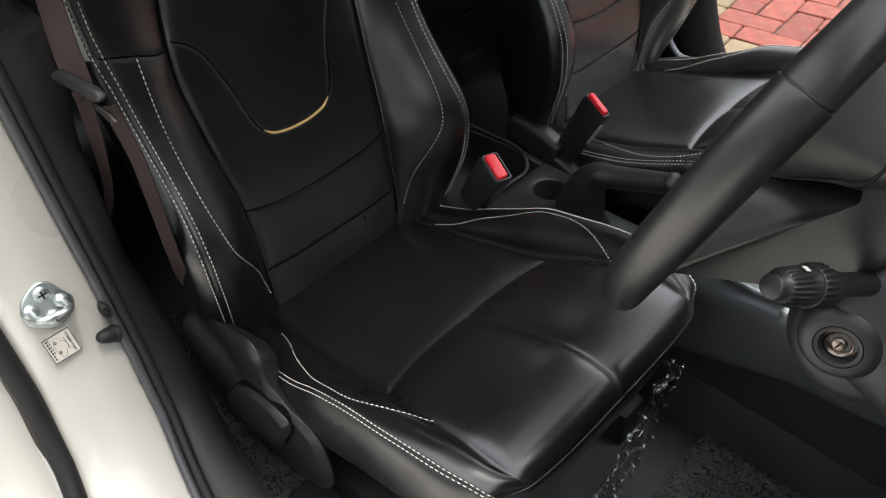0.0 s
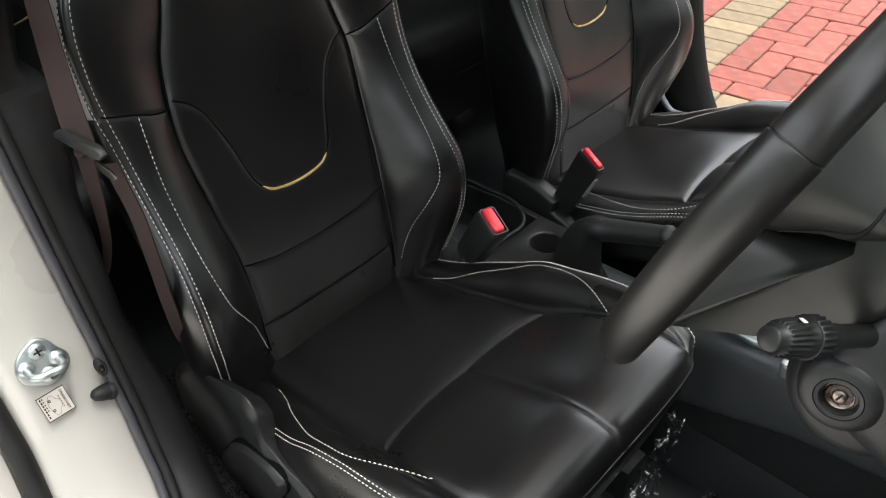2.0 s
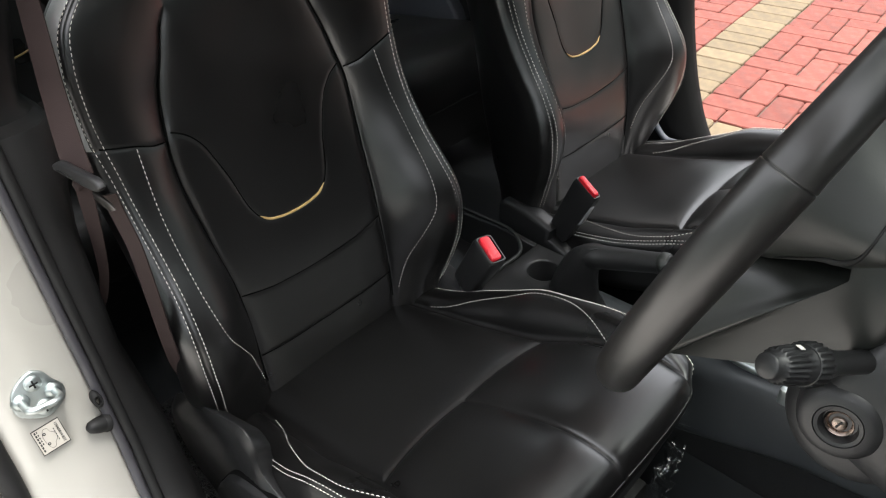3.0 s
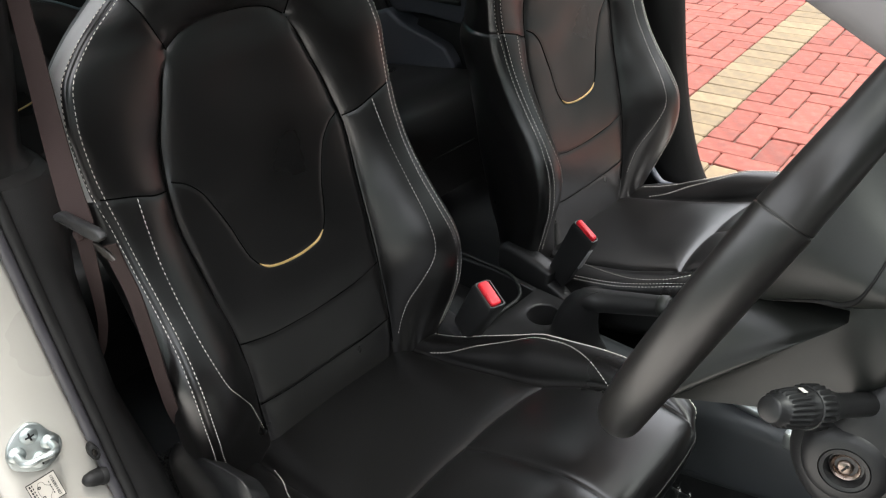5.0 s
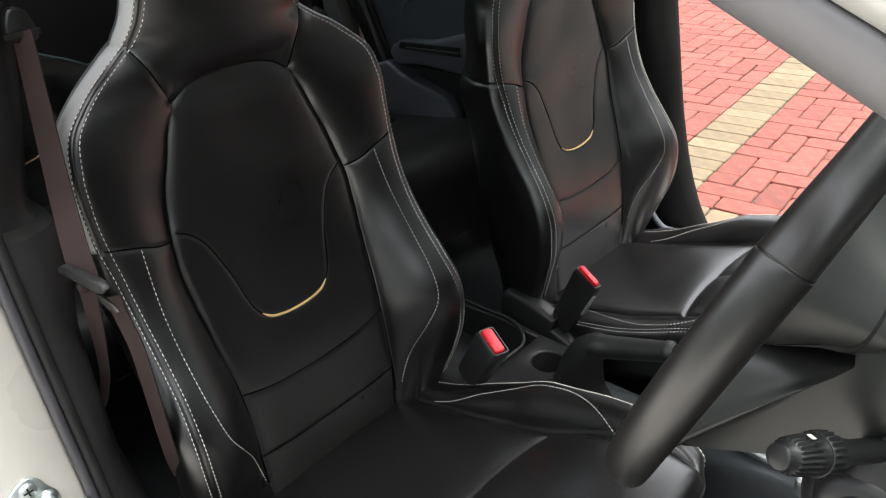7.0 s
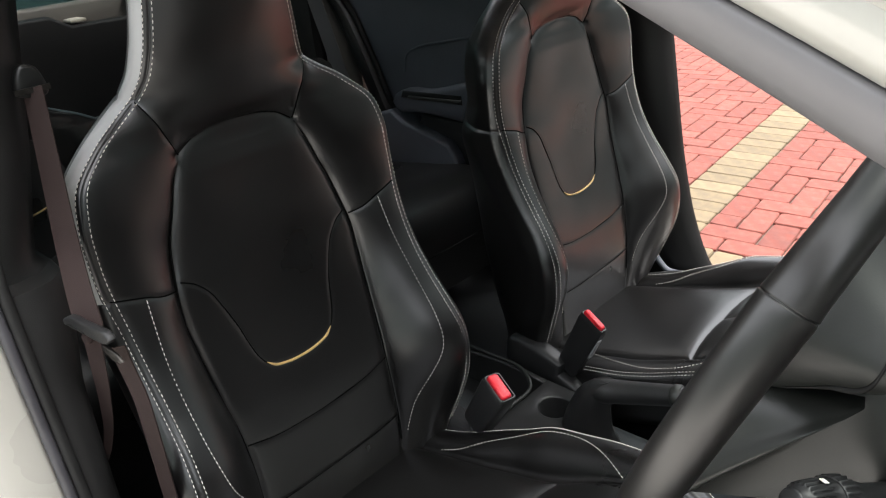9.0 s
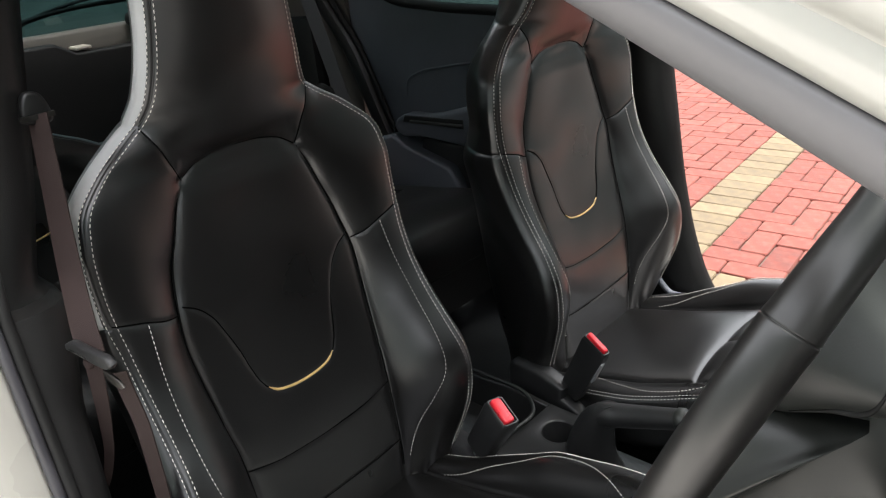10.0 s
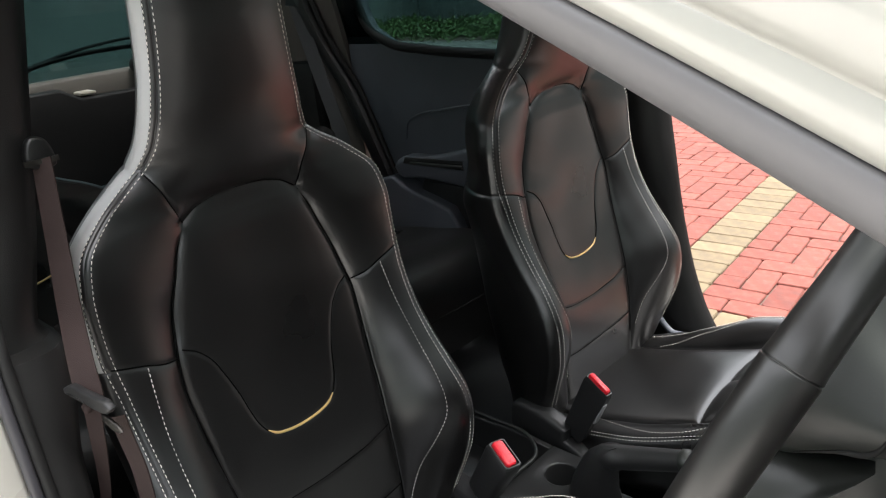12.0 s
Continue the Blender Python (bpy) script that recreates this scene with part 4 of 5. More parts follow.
bm = bm_new()
rows = []
for z in zs[zs < 0.98]:
    x, o = pillar_x(z), outer_y(z)
    rows.append([(x - 0.03, o - 0.022, z), (x - 0.022, o - 0.035, z), (x - 0.024, o - 0.075, z), (x - 0.04, o - 0.088, z), (x - 0.5, o - 0.092, z), (x - 0.95, o - 0.08, z), (x - 0.95, o + 0.02, z), (x - 0.3, o - 0.015, z)])
loft(bm, rows)
part("skin", bm, PAINT, rear_door_r)
bm = bm_new()
box(bm, (-0.95, -0.60, 0.30), (-0.16, -0.575, 0.97), 0.008)
part("inner_panel", moved(bm, Matrix.Translation((0, -0.085, 0))), PLASTIC, rear_door_r, "black plastic door card")
bm = bm_new()
box(bm, (-1.0, -0.004, 0.0), (-0.12, 0.0, 0.36))
part("window_pane", moved(bm, Matrix.Translation((0, -0.715, 0.97)) @ Matrix.Rotation(radians(-16), 4, "X")), PRIVACY, rear_door_r, "dark tinted window pane", False)
bm = bm_new()
tube(bm, [(pillar_x(z) - 0.011, outer_y(z) - 0.009, z) for z in zs], 0.0115, 12, up=(1, 0, 0))
part("weatherstrip", bm, RUBBER, rear_door_r, "black rubber weatherstrip")

# ---- windscreen pillar ----
AP0, AP1 = Vector((0.530, -0.630, 1.2500)), Vector((0.643, -0.655, 1.2055))
AD = (AP1 - AP0).normalized()
A2 = Vector((0, -1, 0))
A2 = (A2 - A2.dot(AD) * AD).normalized()
A1 = A2.cross(AD).normalized()
if A1.z < 0:
    A1 = -A1


def sweep(profile, s0=-0.42, s1=0.62, n=24):
    bm = bm_new()
    rings = []
    for k in range(n + 1):
        s = s0 + (s1 - s0) * k / n
        bow = -0.10 * (s - 0.06) ** 2
        o = AP0 + AD * s + A1 * bow
        rings.append([o + A1 * a + A2 * b for a, b in profile])
    return loft(bm, rings)


part("windscreen_pillar_seal", sweep([(0.0, -0.03), (0.0, -0.006), (0.0008, -0.003), (0.0025, -0.0004), (0.005, 0.0016), (0.009, 0.0030), (0.0120, 0.0034), (0.0129, 0.0028), (0.0132, 0.0014), (0.0132, -0.03)]), mat("grey_rubber", (0.135, 0.130, 0.134), 0.5, bump=0.05, scale=300), body, "grey rubber pillar seal")
part("windscreen_pillar", sweep([(0.0133, -0.04), (0.0133, 0.0018), (0.0137, 0.0032), (0.0150, 0.0046), (0.0175, 0.0060), (0.0215, 0.0070), (0.0240, 0.0064), (0.0268, 0.0090), (0.035, 0.0122), (0.0385, 0.0118), (0.042, 0.0138), (0.055, 0.015), (0.075, 0.008), (0.085, -0.02), (0.07, -0.05)]), PAINT, body, "ivory painted windscreen pillar")

# ---- driver's door, swung wide open ahead of the opening ----
# out of view; added to darken what the seat bolsters reflect
driver_door = thing("front_door", "open driver's door with charcoal inner trim and ivory skin", "car door")
DO = pose(1.02, -0.80, 0, 0, 0, -72)
part("door_skin", moved(slab(bm_new(), [(0.0, 0.30), (0.0, 0.98), (1.0, 1.02), (1.06, 0.62), (0.98, 0.30)], 0.05, 0.10, 0.02, 3), DO), PAINT, driver_door, "ivory painted outer skin")
card = part("inner_panel", moved(slab(bm_new(), [(0.02, 0.32), (0.02, 0.97), (0.97, 1.0), (1.02, 0.62), (0.95, 0.32)], -0.01, 0.05, 0.018, 3), DO), PLASTIC, driver_door, "charcoal plastic door card")
part("armrest", moved(slab(bm_new(), [(0.20, 0.66), (0.22, 0.72), (0.85, 0.75), (0.88, 0.67)], -0.065, -0.005, 0.018, 4), DO), PLASTIC, card)
part("door_pocket", moved(slab(bm_new(), [(0.10, 0.34), (0.10, 0.46), (0.80, 0.48), (0.82, 0.34)], -0.05, -0.005, 0.014, 3), DO), PLASTIC, card)
part("window_frame", moved(tube(bm_new(), spline([(0.0, 0.075, 0.98), (0.22, 0.045, 1.15), (0.50, 0.01, 1.30), (0.85, 0.0, 1.34), (0.98, 0.005, 1.30), (1.02, 0.075, 1.02)], 40), 0.022, 10), DO), RUBBER, driver_door, "black window frame")

# ---- roof, floor, far side and rear of the car ----
GREY_LINER = mat("grey_headliner", (0.74, 0.74, 0.75), 0.9, bump=0.3, scale=900, vary=0.05)
TAUPE = mat("taupe_trim", (0.07, 0.062, 0.056), 0.6, bump=0.2, scale=900, vary=0.08)


bm = bm_new()
rows = []
for x, z, w in ((0.34, 1.375, 0.52), (0.2, 1.405, 0.55), (-0.2, 1.43, 0.57), (-0.7, 1.43, 0.57), (-1.2, 1.40, 0.55), (-1.32, 1.375, 0.53)):
    rows.append([(x, w, z - 0.035), (x, w * 0.6, z), (x, 0, z + 0.006), (x, -w * 0.6, z), (x, -w, z - 0.035), (x, -w * 0.98, z - 0.065), (x, -w * 0.6, z - 0.04), (x, 0, z - 0.035), (x, w * 0.6, z - 0.04), (x, w * 0.98, z - 0.065)])
loft(bm, rows)
part("roof", bm, PAINT, body, "ivory painted roof")
bm = bm_new()
rows = []
for x, z, w in ((0.33, 1.328, 0.50), (0.2, 1.358, 0.53), (-0.2, 1.383, 0.55), (-0.7, 1.383, 0.55), (-1.2, 1.353, 0.53), (-1.31, 1.328, 0.51)):
    rows.append([(x, w, z - 0.02), (x, w * 0.6, z), (x, 0, z + 0.004), (x, -w * 0.6, z), (x, -w, z - 0.02), (x, -w * 0.6, z - 0.006), (x, 0, z - 0.003), (x, w * 0.6, z - 0.006)])
loft(bm, rows)
structure("ceiling", bm, GREY_LINER, "light grey fabric headliner", "headliner")
VINYL = mat("black_vinyl_floor", (0.026, 0.028, 0.030), 0.42, bump=0.15, scale=250, vary=0.25, blotch=7)
bm = bm_new()
box(bm, (-1.5, -0.66, 0.20), (1.25, 0.66, 0.262))
structure("floor", bm, VINYL, "black vinyl-covered car floor", "car floor")
for sg in (-1, 1):
    bm = slab(bm_new(), [(sg * 0.655, 0.20), (sg * 0.655, 0.355), (sg * 0.67, 0.372), (sg * 0.72, 0.375), (sg * 0.80, 0.34), (sg * 0.82, 0.22)], -1.35, 1.2, 0.0, axis="x")
    part("sill", bm, PAINT, body, "ivory painted door sill")

# passenger's door pillar with black trim
bm = bm_new()
rows = []
for z in np.linspace(0.34, 1.38, 40):
    e = float(smooth_keys([0.34, 0.448, 0.55, 0.67, 0.85, 1.1, 1.38], [0.135, 0.062, 0.02, -0.010, -0.039, -0.075, -0.12], z))
    t = max(0.0, z - 0.95) * 0.26
    rows.append([(e, 0.660 - t, z), (e - 0.003, 0.650 - t, z), (e - 0.02, 0.630 - t, z), (e - 0.09, 0.624 - t, z), (e - 0.17, 0.63 - t, z), (e - 0.18, 0.69 - t, z), (e - 0.02, 0.69 - t, z)])
loft(bm, rows)
part("pillar_trim", bm, PILLAR_PLASTIC, body, "black grained plastic pillar trim")

# one tube draws the grey trim piece and the light streak along the sill
part("sill_trim", tube(bm_new(), spline([(-0.055, 0.60, 0.50), (-0.042, 0.60, 0.468), (-0.029, 0.60, 0.451), (-0.011, 0.60, 0.437), (0.017, 0.60, 0.436), (0.076, 0.60, 0.442)], 30), 0.007, 10), DOOR_PLASTIC, body, "grey plastic sill trim and painted light streak at the pillar foot")
# rear door on the passenger's side, closed
door_l = thing("rear_door", "closed rear door with black inner panel, pull handle and tinted window", "car door", "rear doors")
DOOR_TOP = [(-0.15, 1.025), (-0.52, 1.035), (-0.74, 1.046), (-0.89, 1.067), (-0.964, 1.108), (-0.987, 1.149), (-1.0, 1.19), (-1.02, 1.27)]
bm = slab(bm_new(), [(-0.12, 0.30)] + DOOR_TOP + [(-1.12, 1.27), (-1.10, 1.05), (-1.02, 0.88), (-0.92, 0.66), (-0.86, 0.58), (-0.78, 0.52), (-0.72, 0.40), (-0.70, 0.30)], 0.655, 0.70, 0.010, 3)
panel = part("inner_panel", bm, DOOR_PLASTIC, door_l, "black plastic door card")
bm = bm_new()
tube(bm, [(p[0], 0.652, p[1] + 0.004) for p in spline(DOOR_TOP, 40)], 0.013, 10)
part("window_seal", bm, RUBBER, door_l)
bm = bm_new()
loft(bm, [[(-0.10, 0.668, 1.00), (-0.10, 0.672, 1.00), (-0.10, 0.612, 1.30), (-0.10, 0.608, 1.30)], [(-1.06, 0.668, 1.00), (-1.06, 0.672, 1.00), (-1.06, 0.612, 1.30), (-1.06, 0.608, 1.30)]])
part("window_pane", bm, PRIVACY, door_l, "dark tinted window pane", False)
ARM = [(-0.874, 0.727), (-0.858, 0.748), (-0.76, 0.762), (-0.40, 0.785), (-0.38, 0.69), (-0.60, 0.697), (-0.77, 0.7045), (-0.858, 0.704)]
part("armrest", slab(bm_new(), ARM, 0.60, 0.665, 0.014, 4, round_n=44), DOOR_PLASTIC, door_l, "black plastic armrest")
# black slab on the armrest face; its colour paints the recess's shade
part("pull_recess", slab(bm_new(), [(-0.83, 0.742), (-0.82, 0.762), (-0.60, 0.772), (-0.60, 0.746)], 0.598, 0.606, 0.004, 2), RUBBER, door_l)
part("pull_handle", slab(bm_new(), [(-0.80, 0.7435), (-0.795, 0.752), (-0.60, 0.760), (-0.60, 0.750)], 0.592, 0.604, 0.003, 2), PLASTIC_SMOOTH, door_l, "smooth black pull handle")
crease = spline([(-0.86, 0.80), (-0.845, 0.849), (-0.808, 0.868), (-0.70, 0.892), (-0.45, 0.925)], 40)
part("card_crease", tube(bm_new(), [(p[0], 0.656, p[1]) for p in crease], 0.004, 8), DOOR_PLASTIC, door_l)
ARCH_TRIM = [(-0.872, 0.701), (-0.824, 0.676), (-0.781, 0.664), (-0.72, 0.650), (-0.660, 0.633), (-0.635, 0.600), (-0.620, 0.560), (-0.600, 0.490), (-0.90, 0.44), (-1.0, 0.58), (-0.95, 0.68)]
part("wheel_arch_trim", slab(bm_new(), ARCH_TRIM, 0.590, 0.66, 0.010, 4), DOOR_PLASTIC, door_l, "dark moulded trim over the wheel arch")
part("door_pocket", slab(bm_new(), [(-0.80, 0.66), (-0.78, 0.695), (-0.42, 0.69), (-0.42, 0.50), (-0.64, 0.52)], 0.625, 0.664, 0.010, 3), PLASTIC, door_l, "black moulded door pocket")

# rear quarter post with its belt
post = bm_new()
rows = []
for z in np.linspace(0.30, 1.36, 30):
    f = float(smooth_keys([0.30, 0.65, 0.88, 1.10, 1.2, 1.36], [-0.72, -0.905, -1.01, -1.115, -1.135, -1.15], z))
    t = max(0.0, z - 0.95) * 0.22
    rows.append([(f, 0.655 - t, z), (f - 0.012, 0.632 - t, z), (f - 0.04, 0.626 - t, z), (f - 0.075, 0.645 - t, z), (f - 0.075, 0.70 - t, z), (f, 0.70 - t, z)])
loft(post, rows)
part("rear_post_trim", post, PLASTIC, body, "black plastic rear post trim")
# a black tube stands in for the shade of the door gap
gap = [(float(smooth_keys([0.30, 0.65, 0.88, 1.10, 1.2, 1.36], [-0.72, -0.905, -1.01, -1.115, -1.135, -1.15], z)) + 0.006, 0.650 - max(0.0, z - 0.95) * 0.22, z) for z in np.linspace(0.5, 1.34, 30)]
part("rear_post_seal", tube(bm_new(), gap, 0.008, 10), RUBBER, body, "black tube painting the shaded door gap along the rear post")
bm = bm_new()
loft(bm, [[(-1.06, 0.662 - max(0.0, z - 0.95) * 0.2, z), (-1.06, 0.70, z), (-1.62, 0.70, z), (-1.62, 0.60 - max(0.0, z - 0.95) * 0.2, z)] for z in np.linspace(0.3, 1.36, 12)])
part("quarter_trim", bm, TAUPE, body, "dark taupe quarter trim")
bm = bm_new()
box(bm, (-1.36, 0.60, 0.72), (-1.19, 0.655, 1.02), 0.03)
part("belt_housing", bm, RUBBER, body)
rear_belt = thing("rear_seat_belt", "dark grey rear seat belt hanging beside the post", "seat belt")
pts = spline([(-1.195, 0.585, 1.20), (-1.16, 0.592, 1.05), (-1.10, 0.596, 0.86), (-1.05, 0.596, 0.70), (-1.0, 0.58, 0.58)], 24)
part("webbing", ribbon(bm_new(), pts, [(0.024, 0.006, 0.004)] * 24), DARK_BELT, rear_belt)
part("belt_guide", slab(bm_new(), [(-1.235, 1.185), (-1.22, 1.215), (-1.165, 1.225), (-1.15, 1.20), (-1.16, 1.18)], 0.575, 0.60, 0.006, 3), PLASTIC, rear_belt)

# tailgate with window and wiper
gate = thing("tailgate", "closed tailgate with tinted rear window and wiper", "tailgate")
bm = slab(bm_new(), [(-0.62, 0.99), (-0.60, 1.078), (-0.3, 1.070), (0.3, 1.070), (0.60, 1.078), (0.62, 0.99)], -1.52, -1.46, 0.01, 2, axis="x")
part("upper_trim", bm, BEIGE, gate, "beige trim strip below the rear window")
bm = slab(bm_new(), [(-0.62, 0.40), (-0.64, 0.95), (-0.60, 1.052), (-0.05, 1.048), (0.0, 1.018), (0.3, 1.014), (0.60, 1.03), (0.64, 0.95), (0.62, 0.40)], -1.45, -1.40, 0.008, 2, axis="x")
part("lower_panel", bm, RUBBER, gate, "black inner tailgate panel")
for sg in (-1, 1):
    bm = bm_new()
    tube(bm, [(-1.46, sg * 0.60, 1.02), (-1.40, sg * 0.56, 1.22), (-1.32, sg * 0.52, 1.36)], 0.045, 10)
    part("side_frame", bm, TAUPE, gate)
bm = bm_new()
loft(bm, [[(-1.50, -0.60, 1.05), (-1.504, -0.60, 1.05), (-1.364, -0.53, 1.37), (-1.36, -0.53, 1.37)], [(-1.50, 0.60, 1.05), (-1.504, 0.60, 1.05), (-1.364, 0.53, 1.37), (-1.36, 0.53, 1.37)]])
part("rear_window", bm, PRIVACY, gate, "dark tinted rear window", False)
wiper = part("wiper_arm", tube(bm_new(), spline([(-1.51, -0.16, 1.085), (-1.50, -0.02, 1.115), (-1.50, 0.20, 1.125), (-1.50, 0.36, 1.12)], 24), [0.010] * 4 + [0.006] * 20, 8), RUBBER, gate, "black wiper arm")
part("wiper_blade", tube(bm_new(), spline([(-1.505, -0.14, 1.092), (-1.50, 0.04, 1.132), (-1.49, 0.20, 1.148), (-1.49, 0.40, 1.140)], 20), 0.0045, 6), RUBBER, wiper)
part("gate_catch", box(bm_new(), (-1.462, 0.0, 1.022), (-1.41, 0.045, 1.032), 0.006), mat("light_plastic", (0.5, 0.46, 0.4), 0.5), gate)
part("gate_buffer", lathe(bm_new(), [(0.02, -0.015), (0.022, 0.0), (0.016, 0.016), (0.005, 0.02)], 16, pose(-1.44, 0.19, 1.075, 0, 90, 0)), RUBBER, gate)

# rear bench
bench = thing("rear_bench", "black leatherette rear bench seat with tan piping", "car seat")
bm = bm_new()
CB = [(-0.465, 0.36), (-0.455, 0.46), (-0.462, 0.54), (-0.49, 0.582), (-0.54, 0.592), (-0.70, 0.575), (-0.90, 0.545), (-1.0, 0.52), (-1.0, 0.34)]
part("bench_cushion", slab(bm_new(), CB, -0.60, 0.60, 0.02, 4, round_n=60), LEATHER, bench, "black leatherette bench cushion")
for y in (-0.22, 0.22):
    part("cushion_seam", tube(bm_new(), [(p[0], y, p[1] + 0.001) for p in spline(CB[1:8], 40)], 0.002, 6), RUBBER, bench)
part("cushion_seam", tube(bm_new(), [(-0.456, y, 0.475) for y in np.linspace(-0.58, 0.58, 12)], 0.002, 6), RUBBER, bench)
bm = slab(bm_new(), [(-0.88, 0.50), (-0.94, 0.80), (-0.965, 0.86), (-1.0, 0.87), (-1.08, 0.84), (-1.08, 0.40), (-0.90, 0.40)], -0.61, 0.50, 0.05, 5)
part("bench_back", bm, LEATHER, bench, "black leatherette bench backrest")
for child in [o for o in driver_seat.children if o.name.split(".")[0] in ("insert_panel", "lumbar_panel", "lower_back_panel", "bottom_back_panel", "shoulder_panel", "side_bolster", "headrest", "back_cover")]:
    c = child.copy()
    scene.collection.objects.link(c)
    c.parent = bench
    c.matrix_basis = pose(-0.76, -0.42, 0.11, 0, -3, 0) @ Matrix.Diagonal((0.9, 1.12, 0.77, 1))
for y in (-0.40, 0.40):
    pts = spline([(-0.846, y - 0.07, 0.742), (-0.848, y - 0.02, 0.748), (-0.850, y + 0.03, 0.756), (-0.848, y + 0.06, 0.766)], 20)
    part("piping", tube(bm_new(), pts, 0.002, 8), PIPING, bench, "tan piping cord")

# ---- console between the seats ----
console = thing("centre_console", "black plastic centre console with cup holder and storage tray", "console")


def holed_plate(bm, cx, cy, r, x0, x1, y0, y1, z, deep):
    """A plate with a round cup sunk into it."""
    n = 48
    outer = []
    for k in range(n):
        a = k * 2 * math.pi / n
        c, s = math.cos(a), math.sin(a)
        t = min((x1 - cx) / c if c > 1e-6 else 9, (x0 - cx) / c if c < -1e-6 else 9, (y1 - cy) / s if s > 1e-6 else 9, (y0 - cy) / s if s < -1e-6 else 9)
        outer.append((cx + t * c, cy + t * s))
    rings = [[(x, y, z - 0.03) for x, y in outer], [(x, y, z) for x, y in outer]]
    for rr, dz in ((r + 0.004, 0.0), (r + 0.001, -0.0015), (r, -0.004), (r * 0.94, -deep), (r * 0.5, -deep - 0.001)):
        rings.append([(cx + rr * math.cos(k * 2 * math.pi / n), cy + rr * math.sin(k * 2 * math.pi / n), z + dz) for k in range(n)])
    loft(bm, rings, True, False)
    return bm


part("cup_holder", holed_plate(bm_new(), 0.088, 0.020, 0.027, 0.035, 0.155, -0.095, 0.072, 0.468, 0.05), PLASTIC, console, "black cup holder")
bm = bm_new()
box(bm, (-0.42, -0.085, 0.262), (0.034, 0.060, 0.408), 0.006)
part("tray_floor", bm, PLASTIC, console)
for y0, y1 in ((-0.098, -0.086), (0.060, 0.072)):
    part("tray_wall", slab(bm_new(), [(-0.42, 0.262), (-0.42, 0.40), (-0.30, 0.455), (-0.05, 0.476), (0.036, 0.470), (0.036, 0.262)], y0, y1, 0.004, 2), PLASTIC, console)
part("tray_rim", tube(bm_new(), spline([(0.034, -0.08, 0.474), (0.034, -0.03, 0.476), (0.030, 0.03, 0.476), (0.0, 0.056, 0.478), (-0.10, 0.066, 0.476), (-0.30, 0.068, 0.458)], 40), 0.0035, 8), PLASTIC_SMOOTH, console)
bm = slab(bm_new(), [(0.155, 0.375), (0.155, 0.425), (0.30, 0.428), (0.345, 0.492), (0.40, 0.540), (0.48, 0.562), (0.62, 0.580), (0.80, 0.66), (0.95, 0.72), (0.95, 0.55), (0.68, 0.478), (0.56, 0.460), (0.45, 0.425), (0.33, 0.385)], -0.090, 0.090, 0.026, 6)
for v in bm.verts:
    v.co.y *= 1 + 1.6 * max(0.0, float(np.interp(v.co.x, [0.155, 0.26, 0.33, 0.40, 0.48, 0.62, 0.95], [0.468, 0.470, 0.495, 0.540, 0.562, 0.580, 0.72])) - v.co.z - 0.02)
part("front_body", bm, CONSOLE_PLASTIC, console, "black console body round the gear lever")
part("lower_body", slab(bm_new(), [(0.155, 0.355), (0.155, 0.40), (0.33, 0.42), (0.45, 0.46), (0.95, 0.60), (0.95, 0.355)], -0.078, 0.078, 0.004, 2), CARPET, console, "black carpeted lower side")
bm = bm_new()
SHIFT = Matrix.Translation((0.485, -0.022, 0.567)) @ Matrix.Rotation(radians(-7), 4, "Y")
ring = [SHIFT @ Vector((0.075 * math.cos(k * math.pi / 30), 0.050 * math.sin(k * math.pi / 30), 0.0)) for k in range(61)]
tube(bm, ring, 0.0072, 12, caps=False)
part("chrome_ring", bm, STEEL, console, "bright chrome ring round the gear lever")
bm = bm_new()
loft(bm, [[SHIFT @ Vector((a * 0.072 * math.cos(k * math.pi / 20), a * 0.047 * math.sin(k * math.pi / 20), h)) for k in range(40)] for a, h in ((1.0, -0.002), (0.8, 0.010), (0.45, 0.030), (0.2, 0.06))])
part("lever_boot", bm, LEATHER, console, "black leather gear lever boot")
part("gear_knob", lathe(bm_new(), [(0.008, 0.04), (0.010, 0.10), (0.022, 0.115), (0.025, 0.14), (0.020, 0.16), (0.005, 0.168)], 24, SHIFT), LEATHER, console)
bm = bm_new()
box(bm, (0.518, -0.099, 0.556), (0.534, -0.088, 0.580), 0.004)
part("chrome_clip", bm, STEEL, console)

bm = slab(bm_new(), [(-0.094, 0.262), (-0.089, 0.33), (-0.079, 0.362), (0.079, 0.362), (0.089, 0.33), (0.094, 0.262)], 0.12, 1.1, 0.0, axis="x")
structure("floor_tunnel", bm, VINYL, "black vinyl-covered floor tunnel", "car floor")
brake = thing("handbrake", "black plastic handbrake lever on the console", "handbrake")
bm = bm_new()
rows = []
for x0, x1, z, w in ((0.108, 0.230, 0.41, 0.033), (0.112, 0.225, 0.462, 0.031), (0.118, 0.212, 0.478, 0.028), (0.124, 0.206, 0.500, 0.026), (0.134, 0.204, 0.525, 0.0235), (0.145, 0.207, 0.548, 0.0205), (0.158, 0.210, 0.566, 0.017), (0.172, 0.208, 0.578, 0.011)):
    rows.append([((x0 + x1) / 2 + (x1 - x0) / 2 * math.cos(k * math.pi / 16) * (1 - 0.12 * abs(math.sin(k * math.pi / 8))), w * math.sin(k * math.pi / 16), z + 0.006 * math.cos(k * math.pi / 16)) for k in range(32)])
loft(bm, rows)
part("lever_base", bm, PLASTIC, brake)
